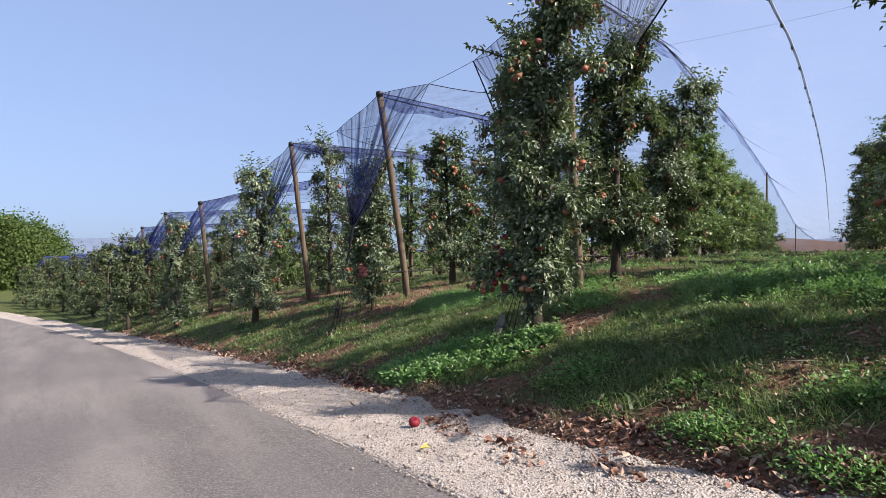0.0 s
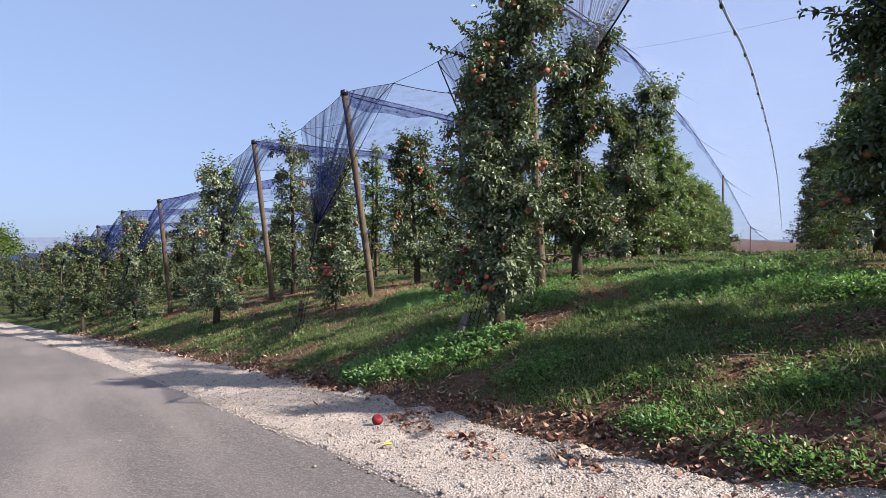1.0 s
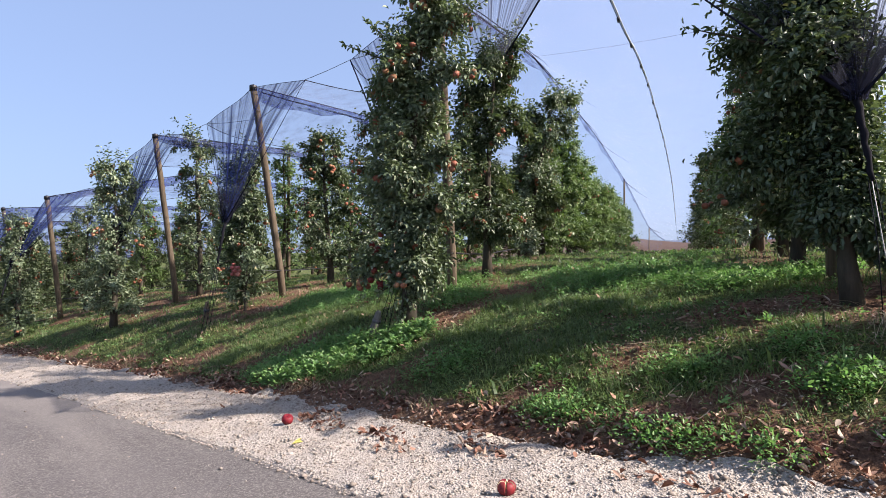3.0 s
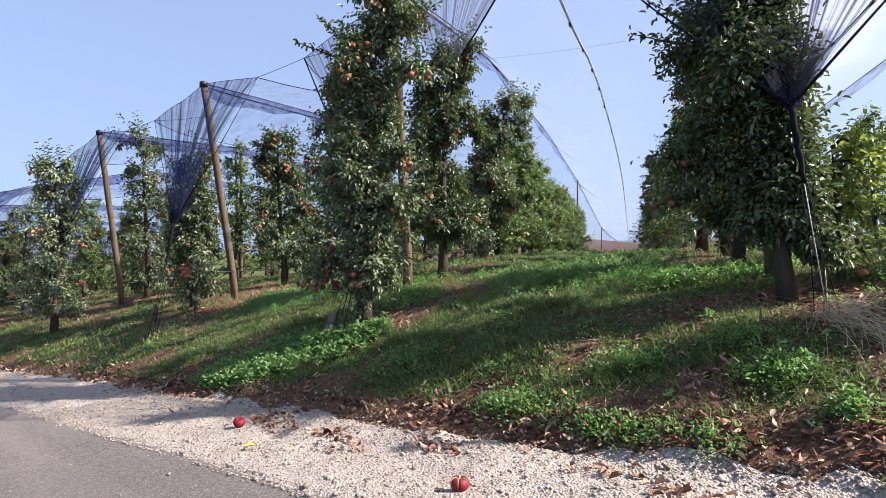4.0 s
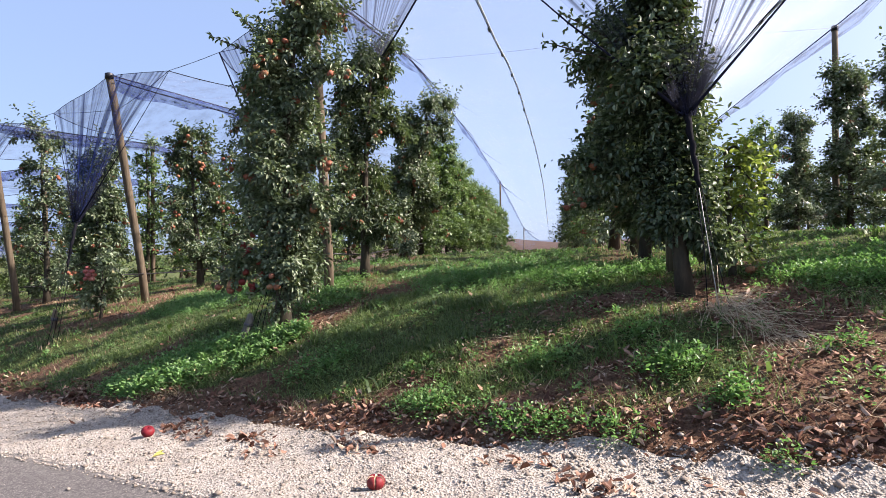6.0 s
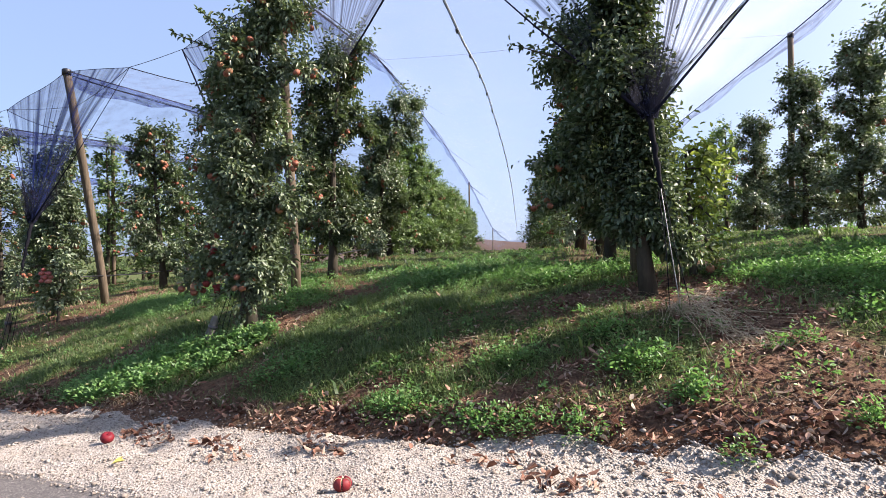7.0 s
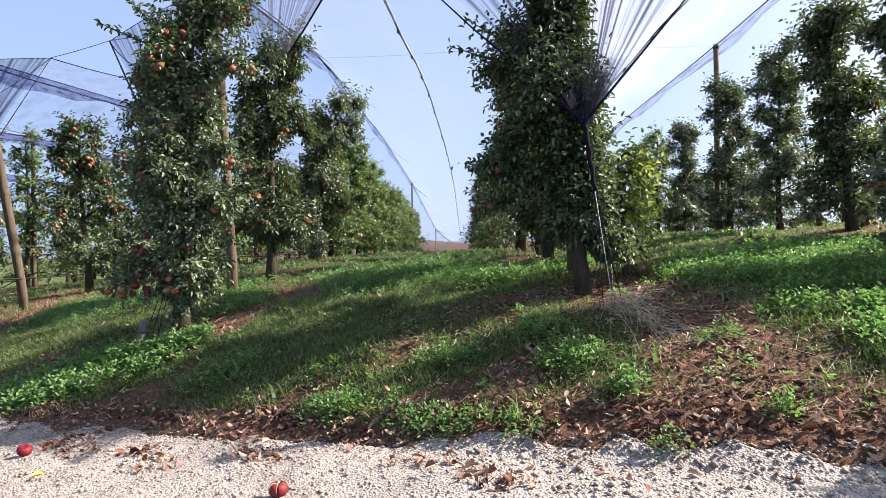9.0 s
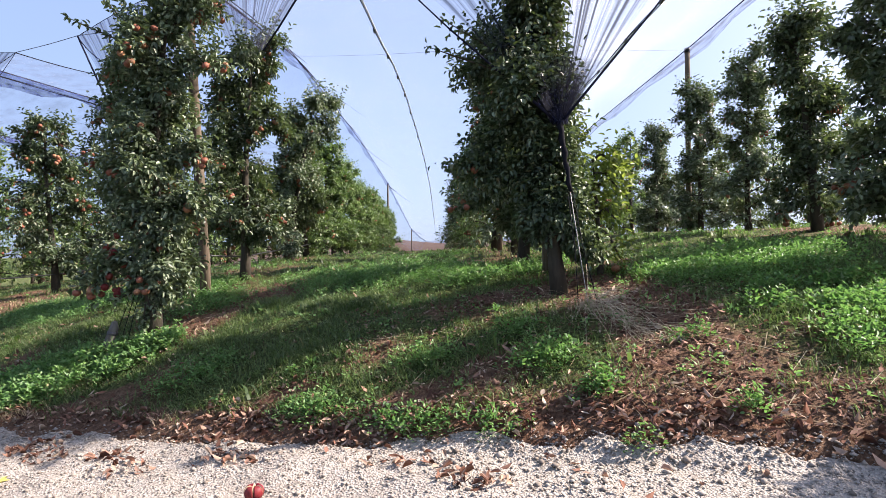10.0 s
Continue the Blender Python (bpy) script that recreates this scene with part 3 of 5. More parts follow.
grow(place(apple_tree(10, 2.45, 0.40, 760, 60, stem=0.5, leaf=0.062, near=True), ROW["Z"] - 0.62, 7.72, 0.0))
grow(place(young, ROW["Z"], 7.0, 0.0), "young low apple sapling with a cluster of red fruit")
grow(place(apple_tree(7, 2.85, 0.45, 640, 90, leaf=0.068, lean=(-0.05, 0), stem=0.4, lop=bulge_low, near=True), ROW["Z"], 9.34, 0.0))
shoots = apple_tree(8, 1.0, 0.28, 100, 5, stem=0.38, leaf=0.062, tuft=8)
for o in shoots.children:
    if o.name.startswith("crown"):
        o.data.materials[0] = LEAF_PALE
grow(place(shoots, ROW["B"] + 0.30, 4.75, 0.3), "low apple shoots with yellow-green leaves at the row's end")

C_KINDS = [apple_tree(60 + i, 3.1 + 0.1 * i, 0.42, 1350, 26, low=True, stem=0.14, leaf=0.080, lop=wide_low) for i in range(3)]
KINDS = [apple_tree(20 + i, 2.85 + 0.12 * i, 0.41 + 0.02 * (i % 3), 430, 40, stem=0.12, leaf=0.069, lop=wide_low) for i in range(4)]
MID_KINDS = [apple_tree(30 + i, 2.8 + 0.14 * i, 0.44, 420, 22, low=True, stem=0.12, leaf=0.082, lop=wide_low) for i in range(4)]
HEDGE_KINDS = [apple_tree(50 + i, 2.85 + 0.1 * i, 0.52, 900, 14, low=True, stem=0.10, leaf=0.078, lop=wide_low) for i in range(3)]
FAR_KINDS = [apple_tree(40 + i, 2.7 + 0.2 * i, 0.58, 430, 8, low=True, leaf=0.098, stem=0.15, tuft=11, lop=wide_low) for i in range(4)]
for o in C_KINDS + KINDS + HEDGE_KINDS + MID_KINDS + FAR_KINDS:
    grow(o)
# whole crowns of these rows take the leaf colour painted as sunlit
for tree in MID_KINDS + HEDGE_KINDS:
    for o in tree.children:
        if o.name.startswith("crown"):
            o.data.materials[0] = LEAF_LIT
for tree in FAR_KINDS:
    for o in tree.children:
        if o.name.startswith("crown"):
            o.data.materials[0] = LEAF_FAR
used = set()


def plant(kinds, x, y, rng, size=1.0):
    fresh = [k for k, o in enumerate(kinds) if o.name not in used]
    i = fresh[0] if fresh else int(rng.integers(len(kinds)))
    s = size * rng.uniform(0.92, 1.08)
    m = at_ground(x + rng.normal(0, 0.05), y, rng.uniform(0, 6.28), s)
    if kinds[i].name not in used:
        used.add(kinds[i].name)
        kinds[i].matrix_basis = m
        return kinds[i]
    ob = copy_thing(kinds[i], Matrix.LocRotScale(m.translation, m.to_quaternion(), None))
    ob.scale = (s, s, s)
    return ob


grow(place(apple_tree(9, 1.5, 0.30, 220, 8, stem=0.25), ROW["C"], 2.45, 0.0), "young apple tree at the row's end")
rng = np.random.default_rng(5)
NEAR_ROWS = {
    "A": np.arange(11.6, 31.5, 1.35),
    "B": np.concatenate([[8.1], np.arange(9.8, 32, 1.65)]),
    "C": np.concatenate([[4.1, 5.2, 7.85, 9.35, 11.1], np.arange(12.7, 30, 1.6)]),
    "D": np.arange(6.0, 30, 1.25),
    "Z": np.arange(10.9, 28, 1.55),
    "Y": np.arange(9.7, 26, 1.55),
    "X": np.arange(8.3, 24, 1.55),
}
for name, ys in NEAR_ROWS.items():
    for y in ys:
        kinds = C_KINDS if name == "C" and y < 12 else HEDGE_KINDS if name == "A" else KINDS if y < 11 and name not in "DE" else MID_KINDS if y < 18 and name != "E" else FAR_KINDS
        plant(kinds, ROW[name], float(y), rng, 0.8 if name == "Z" and y < 8 else (0.90 if y < 15 else 0.80) if name == "A" else 0.95 if name == "C" and y < 6 else 0.72 if name == "D" else 0.74 if name == "C" else 0.86 if name == "X" else 1.06 if name in "YZ" else 1.0)
FAR_ROWS = [-16.8 - 3.6 * k for k in range(8)]


def end_y(x):
    """Where a row's end post stands."""
    return float(road_edge(x)) + 2.9 + 0.09 * (-x - 17)


for x in FAR_ROWS:
    for j in range(7):
        plant(FAR_KINDS, x, end_y(x) - 1.6 + 1.5 * j, rng, 0.85)

# ---- posts ----


def post(x, y, height=3.4, r=0.052, lean=0.0, label="weathered round wooden post holding up the net"):
    """A round post with a black cap; lean tips its head towards the road, in metres."""
    p = new("wooden_post")
    p.location = (x, y, float(land(x, y)))
    n = 8
    path = [(0.006 * math.sin(3 * i + x), -lean * i / n, -0.25 if i == 0 else height * i / n) for i in range(n + 1)]
    shaft = tube_mesh("shaft", [(path, [r * (1.06 - 0.14 * i / n) for i in range(n + 1)])], POST, 12)
    part("shaft", shaft, p)
    top = Vector(path[-1])
    cap = tube_mesh("cap", [([top + Vector((0, 0, -0.05)), top + Vector((0, 0, 0.02)), top + Vector((0, 0, 0.03))], [r * 1.06, r * 1.06, r * 0.95])], BLACK, 12)
    part("cap", cap, p, "black plastic post cap")
    return tagged(p, label, "post", "orchard posts"), p.location + top


HEADS = {}
END = {"A": (6.42, 3.38, 0.45), "B": (5.25, 3.45, 0.06), "C": (4.2, 3.4, 0.5), "Z": (7.96, 3.28, 0.75), "Y": (9.15, 3.37, 0.55), "X": (9.19, 2.77, 0.32)}
for name, (y, hgt, lean) in END.items():
    HEADS[name] = [post(ROW[name], y, hgt, 0.055, lean, "leaning round wooden end post with a black cap")[1]]
MORE = {"A": [29.5, 54], "B": [9.6, 18, 27, 36], "C": [9.7, 19, 28], "Z": [12.0, 20.5, 29], "Y": [12.9, 21.5, 30], "X": [13.4, 22]}
for name, ys in MORE.items():
    for y in ys:
        HEADS[name].append(post(ROW[name], y, 3.72 if name == "A" else 3.05 if name == "C" else 3.4, 0.045)[1])
for name in "ABC":                              # the wires run on beyond the brow of the hill
    for y in (54, 80, 112):
        if y > HEADS[name][-1].y + 5:
            HEADS[name].append(Vector((ROW[name], y, float(land(ROW[name], y)) + 3.5)))
# over the row's long first stretch the wire hangs from the cross cables
HEADS["A"][1:1] = [Vector((ROW["A"], 10.6, 3.53)), Vector((ROW["A"], 19.0, 3.62))]
for i, x in enumerate(FAR_ROWS):
    name = "far%d" % i
    HEADS[name] = [post(x, end_y(x), 2.9, 0.05, 0.45)[1], post(x, end_y(x) + 4, 2.95, 0.045)[1], post(x, end_y(x) + 12, 2.95, 0.045)[1]]

# ---- hail nets ----


def ridge(name, y):
    """A point of the wire over a row, from post head to post head."""
    hs = HEADS[name]
    if y <= hs[0].y:
        return hs[0].copy()
    for a, b in zip(hs, hs[1:]):
        if a.y <= y <= b.y:
            return a.lerp(b, (y - a.y) / (b.y - a.y))
    return Vector((hs[-1].x, y, hs[-1].z + (y - hs[-1].y) * -0.06))


def half_net(name, corner, mid_x, y_end, other=None, sag=0.42):
    """One side of a row's net: from the wire over the row to the seam in the middle of the alley. corner: its loose front corner."""
    y0 = HEADS[name][0].y
    ny, nx = 90, 12
    verts, uv = [], []
    for j in range(ny + 1):
        t = j / ny
        back = t ** 2.2
        r = ridge(name, y0 + (y_end - y0) * back)
        ys = corner.y + (y_end - corner.y) * back
        pull = math.exp(-(ys - corner.y) / 1.3)
        drawn = 0.50 * math.exp(-(ys - 5) / 12) * (1 - pull) if {name, other} == {"A", "B"} else 0.0
        seam = Vector((mid_x - drawn + (corner.x - mid_x) * pull, ys, 0))
        over = ridge(name, ys).z if other is None else 0.5 * (ridge(name, ys).z + ridge(other, ys).z)
        seam.z = (over - sag) * (1 - pull) + corner.z * pull
        for i in range(nx + 1):
            s = i / nx
            p = r.lerp(seam, s)
            p.z += -0.10 * math.sin(math.pi * s) * (1 - 0.9 * pull) + 0.015 * math.sin(2.3 * p.y + 6 * s + mid_x)
            verts.append(p)
            uv.append((s, t))
    k = (np.arange(ny)[:, None] * (nx + 1) + np.arange(nx)[None, :]).ravel()
    quads = np.stack([k, k + 1, k + nx + 2, k + nx + 1], 1)
    me = mesh_of("net_panel", verts, quads, NET, True)
    lay = me.uv_layers.new(name="UVMap")
    flat = np.array(uv, np.float32)[quads.ravel()]
    lay.data.foreach_set("uv", flat.ravel())
    return me, verts[:nx + 1], [verts[j * (nx + 1) + nx] for j in range(ny + 1)]


def gather(front, neck, parent, material):
    """The net's loose end: from its front hem drawn together into a neck."""
    n, m = len(front) - 1, 12
    verts, uv = [], []
    for j in range(m + 1):
        t = j / m
        for i, p in enumerate(front):
            q = p.lerp(neck, t)
            pinch = math.sin(math.pi * t) * 0.10
            q += (Vector((neck.x, neck.y, q.z)) - q) * pinch
            q += Vector((0.0, 0.03 * math.sin(i * 1.9) * math.sin(math.pi * min(1, t * 1.3)), 0))
            verts.append(q)
            uv.append((i / n, t))
    k = (np.arange(m)[:, None] * (n + 1) + np.arange(n)[None, :]).ravel()
    quads = np.stack([k, k + 1, k + n + 2, k + n + 1], 1)
    me = mesh_of("gathered_end", verts, quads, material, True)
    lay = me.uv_layers.new(name="UVMap")
    lay.data.foreach_set("uv", np.array(uv, np.float32)[quads.ravel()].ravel())
    return part("gathered_end", me, parent, "dark folds of net drawn into a neck")


def bunch(neck, line, parent):
    """The crumpled folds just above the neck, where the whole net comes together."""
    n, m = 36, 7
    mid = Vector((0, 0, 0))
    for p in line:
        mid += p / len(line)
    verts, quads = [], []
    for j in range(m + 1):
        t = j / m
        c = neck.lerp(mid, 0.27 * t)
        for i in range(n):
            a = 2 * math.pi * i / n
            pleat = 1 + 0.28 * math.sin(9 * a + 2.0 * t) + 0.12 * math.sin(17 * a + 5 * t)
            r = (0.035 + 0.20 * t ** 1.2) * pleat
            verts.append(c + Vector((math.cos(a) * r * 1.25, math.sin(a) * r * 0.7, 0.03 * math.sin(5 * a) * t)))
    for j in range(m):
        for i in range(n):
            k = (i + 1) % n
            quads.append((j * n + i, j * n + k, (j + 1) * n + k, (j + 1) * n + i))
    me = mesh_of("bunched_net", verts, quads, NET_BUNCH, True)
    lay = me.uv_layers.new(name="UVMap")
    uv = np.array([((i % n) / n, 0.5 * (i // n) / m) for i in range(len(verts))], np.float32)
    lay.data.foreach_set("uv", uv[np.array(quads).ravel()].ravel())
    return part("bunched_net", me, parent, "crumpled dark net above its tie")


NEXT = {("A", 1): "B", ("B", -1): "A", ("B", 1): "C", ("C", -1): "B", ("Z", 1): "A", ("A", -1): "Z", ("Y", 1): "Z", ("Z", -1): "Y"}
MID = {"AB": -0.16, "BC": 2.85, "ZA": -4.15, "YZ": -7.7, "XY": -11.3}
MID_ROWS = ("Z", "Y")
TIED_BACK = (-2.45, 8.0, 2.4)


def net_over(name, corners, mids, y_end, neck, anchor, fine_hem=True):
    hood = new("hail_net")
    tagged(hood, "blue-grey hail net over a row, drawn together at its end", "hail net", "hail nets")
    fronts = []
    for side, corner, mid in zip((-1, 1), corners, mids):
        if mid is None:
            continue
        me, front, line = half_net(name, Vector(corner), mid, y_end, NEXT.get((name, side)))
        if name not in ("A", "B", "C"):
            me.materials[0] = NET_BLUE
        elif mid == MID["BC"]:
            me.materials[0] = NET_PALE
        part("net_panel", me, hood)
        part("hem", tube_mesh("hem", [(front, [0.0035] * len(front))], ROPE, 5), hood, "dark corded hem")
        cord = part("seam_cord", tube_mesh("seam_cord", [(line, [0.0055] * len(line))], ROPE, 5), hood)
        fronts.append((side, front, line, cord))
    wire = [ridge(name, y) + Vector((0, 0, 0.012)) for y in HEADS[name][0].y + (y_end - HEADS[name][0].y) * np.linspace(0, 1, 40) ** 2]
    part("ridge_wire", tube_mesh("ridge_wire", [(wire, [0.010] * len(wire))], ROPE, 5), hood)
    for k, (dx, dz, wave) in enumerate(((0.10, 0.07, 0.02), (0.22, 0.11, 0.035), (0.36, 0.15, 0.05)) if name in MID_ROWS else ()):
        ys = HEADS[name][0].y + (y_end - HEADS[name][0].y) * np.linspace(0, 1, 60) ** 2
        run = [ridge(name, y) + Vector((dx + wave * math.sin(1.3 * y + k), 0, -dz - 0.05 * math.sin(math.pi * ((y - HEADS[name][0].y) / 8.5 % 1)))) for y in ys]
        part("pleat", tube_mesh("pleat", [(run, [0.0055 - 0.001 * k] * len(run))], ROPE, 5), hood, "dark pleat of doubled net")
    if name == "A":
        for dx, dz, y1 in ((0.07, 0.05, 13.0), (0.20, 0.10, 11.0), (0.05, 0.02, 22.0)):
            run = [ridge(name, y) + Vector((dx + 0.03 * math.sin(1.1 * y), 0, -dz)) for y in np.linspace(HEADS[name][0].y + 0.3, y1, 14)]
            part("pleat", tube_mesh("pleat", [(run, [0.007] * 10 + [0.006, 0.005, 0.003, 0.001])], NAVY, 5), hood, "dark pleat of doubled net")
        for y0, reach in ((10.8, 1.0), (19.5, 1.0), (29.5, 1.3), (29.5, 0.8), (54.0, 1.6), (54.0, 1.0)):
            run = [ridge(name, y0 + 3.2 * reach * f) + Vector((0.85 * reach * f ** 1.6, 0, -0.03 - 0.36 * reach * f ** 1.3)) for f in np.linspace(0, 1, 10)]
            fat = 0.0045 + 0.00025 * y0
            part("pleat", tube_mesh("pleat", [(run, [fat * (1 - 0.9 * f) for f in np.linspace(0, 1, 10)])], NAVY, 5), hood, "slack swag of doubled net")
    band = []
    for y in HEADS[name][0].y + (y_end - HEADS[name][0].y) * np.linspace(0, 1, 60) ** 2:
        r = ridge(name, y)
        deep = 0.17 + 0.06 * math.sin(1.7 * y + r.x) + 0.03 * math.sin(4.3 * y)
        band.append((r + Vector((0.012, 0, 0.004)), r + Vector((0.03 + 0.02 * math.sin(3 * y), 0, -0.5 * deep)), r + Vector((0.0, 0, -deep))))
    bv = [p for row in band for p in row]
    bq = [(3 * i + k, 3 * i + k + 1, 3 * i + k + 4, 3 * i + k + 3) for i in range(59) for k in range(2)]
    me = mesh_of("ridge_fold", bv, bq, NET_SLACK if name in "ABC" else NET_FOLD, True)
    lay = me.uv_layers.new(name="UVMap")
    buv = np.array([((i % 3) / 2, (i // 3) / 59) for i in range(len(bv))], np.float32)
    lay.data.foreach_set("uv", buv[np.array(bq).ravel()].ravel())
    part("ridge_fold", me, hood, "slack fold of net along its wire")
    if neck:
        line = []
        for side, front, _, _ in fronts:
            line = front[::-1] + line if side < 0 else line + front[1:]
        fine = []
        for a, b in zip(line, line[1:]):
            fine += [a, a.lerp(b, 0.5)]
        fine.append(line[-1])
        if name == "A":                         # its far side is tied back among the trees of the row
            half = len(fine) // 2
            folds = gather(fine[:half + 1], Vector(neck), hood, NET_MESH)
            gather(fine[half:], Vector(TIED_BACK), hood, NET_MESH)
        else:
            folds = gather(fine, Vector(neck), hood, NET_FAN if name == "B" else NET_GATHER)
        bunch(Vector(neck), fine, hood)
        n = Vector(neck)
        low = n.lerp(Vector(anchor), 0.38)
        twist = [n.lerp(low, i / 9) + Vector((0.006 * math.sin(2.2 * i), 0.006 * math.cos(2.2 * i), 0)) for i in range(10)]
        twisted = part("twisted_net", tube_mesh("twisted_net", [(twist, [0.026 - 0.001 * i - (0.006 if i % 2 else 0) for i in range(10)])], ROPE, 8), hood, "net twisted into a black rope")
        for k in range(3):
            o = Vector((0.02 * k - 0.02, 0.01 * k, 0))
            run = [low + o, low.lerp(Vector(anchor), 0.5) + o * 1.6, Vector(anchor) + Vector((0.07 * k - 0.07, 0, -0.02))]
            part("tie_cord", tube_mesh("tie_cord", [(run, [0.003] * 3)], TWINE if k == 1 and name == "B" else ROPE, 5), twisted)
        for c in (fine[0], fine[-1]):
            e = Vector(TIED_BACK) if name == "A" and c is fine[-1] else n
            m = c.lerp(e, 0.5) + Vector((0, 0, -0.03))
            part("edge_cord", tube_mesh("edge_cord", [([c, m, e], [0.003, 0.006, 0.011] if name == "B" else [0.009, 0.010, 0.009] if name == "A" else [0.003, 0.005, 0.010])], NAVY, 6), folds, "net edge rolled into a dark cord")
    return hood, fronts


def g_point(x, y):
    return (x, y, float(land(x, y)))


CORNER = {
    "A": ((-3.7, 6.25, 2.33), (-0.5, 4.2, 2.35)), "B": ((-0.5, 4.2, 2.35), (2.3, 3.8, 2.4)), "C": ((2.7, 4.4, 2.6), None),
    "Z": ((-7.5, 7.8, 2.15), (-4.3, 6.15, 2.12)), "Y": ((-11.0, 9.1, 1.9), (-8.1, 7.8, 2.02)), "X": ((-14.9, 9.9, 0.95), (-11.6, 8.8, 1.3)),
}
hood_a, fronts_a = net_over("A", CORNER["A"], (MID["ZA"], MID["AB"]), 112, (-2.48, 5.5, 0.38), g_point(-2.55, 4.85))
hood_b, fronts_b = net_over("B", CORNER["B"], (MID["AB"], MID["BC"]), 112, (1.08, 4.1, 0.86), g_point(1.22, 3.88))
hood_c, fronts_c = net_over("C", CORNER["C"], (MID["BC"], None), 112, None, None)
hood_z, fronts_z = net_over("Z", CORNER["Z"], (MID["YZ"], MID["ZA"]), 36, (-6.0, 6.6, 0.36), g_point(-6.0, 6.2))
net_over("Y", CORNER["Y"], (MID["XY"], MID["YZ"]), 34, (-9.6, 7.75, 0.1), g_point(-9.6, 7.3))
net_over("X", CORNER["X"], (-15.0, MID["XY"]), 30, (-13.2, 8.1, -0.35), g_point(-13.2, 7.6))
for i, x in enumerate(FAR_ROWS):
    h = HEADS["far%d" % i][0]
    net_over("far%d" % i, ((x - 1.7, h.y + 0.6, h.z - 0.45), (x + 1.6, h.y - 0.4, h.z - 0.35)), (x - 1.8, x + 1.8), h.y + 14, (x, h.y - 0.8, h.z - 1.7), g_point(x, h.y - 1.3))


def clip_mesh():
    bm = bmesh.new()
    bmesh.ops.create_cube(bm, size=1.0)
    bmesh.ops.scale(bm, vec=(0.03, 0.10, 0.036), verts=bm.verts)
    bmesh.ops.bevel(bm, geom=bm.edges[:], offset=0.006, segments=1, affect="EDGES")
    me = bpy.data.meshes.new("clip")
    bm.to_mesh(me)
    bm.free()
    me.materials.append(BLACK)
    return me


CLIP = clip_mesh()


def clips(hood, line, step=1.45):
    """Clips that hold two nets together along their seam, with a pale elastic cord between them."""
    run, left = [], 0.0
    for a, b in zip(line, line[1:]):
        d = (b - a).length
        while left < d:
            p = a.lerp(b, left / d)
            o = part("clip", CLIP, hood, "black net clip")
            o.location = p + Vector((0, 0, -0.012))
            left += step
        left -= d
    cord = [p + Vector((0.022, 0, -0.012)) for p in line]
    part("elastic_cord", tube_mesh("elastic_cord", [(cord, [0.009] * len(cord))], WHITE, 5), hood, "pale elastic cord")


clips(fronts_a[1][3], fronts_a[1][2][:60])
clips(fronts_b[1][3], fronts_b[1][2][:60])


def cable(points, r=0.006, label="thin steel cable strung across the rows"):
    """A wire that sags a little between its points."""
    run = []
    for a, b in zip(points, points[1:]):
        a, b = Vector(a), Vector(b)
        for i in range(5):
            f = i / 5
            run.append(a.lerp(b, f) + Vector((0, 0, -0.012 * (b - a).length * math.sin(math.pi * f))))
    run.append(Vector(points[-1]))
    ob = new("steel_cable", tube_mesh("steel_cable", [(run, [r] * len(run))], WIRE, 5))
    return tagged(ob, label, "cable", "orchard cables")


cable([CORNER["Y"][0], (-9.6, 8.75, 1.95), CORNER["Y"][1], CORNER["Z"][0], (-6.0, 7.37, 2.03), CORNER["Z"][1], CORNER["A"][0], (-2.4, 6.08, 2.45), CORNER["A"][1], CORNER["B"][0], (1.2, 4.63, 2.6), CORNER["B"][1], (4.4, 4.1, 2.9)], 0.0035)
cable([HEADS["Z"][1], HEADS["A"][1], HEADS["B"][1], HEADS["C"][1]], 0.002)
cable([HEADS["Y"][1], HEADS["Z"][1]], 0.002)
for name in ("A", "Z", "Y", "X", "B"):
    x = ROW[name]
    y0 = END[name][0]
    z = float(land(x, y0)) + 0.45
    hose = [(x + 0.04, y0 - (0.0 if name != "Z" else 0.9), z), (x + 0.04, y0 + 2, z + 0.02), (x + 0.04, y0 + 8, float(land(x, y0 + 8)) + 0.45), (x + 0.04, y0 + 18, float(land(x, y0 + 18)) + 0.45)]
    run = [Vector(a).lerp(Vector(b), i / 4) + Vector((0, 0, -0.03 * math.sin(math.pi * i / 4))) for a, b in zip(hose, hose[1:]) for i in range(4)] + [Vector(hose[-1])]
    tagged(new("drip_hose", tube_mesh("drip_hose", [(run, [0.009] * len(run))], BLACK, 6)), "thin black drip hose strung along a row", "hose", "drip hoses")


# ---- grass, weeds, litter and stones ----
def scatter(rng, n, x0, x1, v0, v1, weight):
    """Points on the ground between x0 and x1, v0 to v1 beyond the road's edge, kept by weight(x, y)."""
    x = rng.uniform(x0, x1, n)
    y = road_edge(x) + rng.uniform(v0, v1, n)
    keep = rng.random(n) < weight(x, y)
    x, y = x[keep], y[keep]
    return np.stack([x, y, land(x, y)], 1)


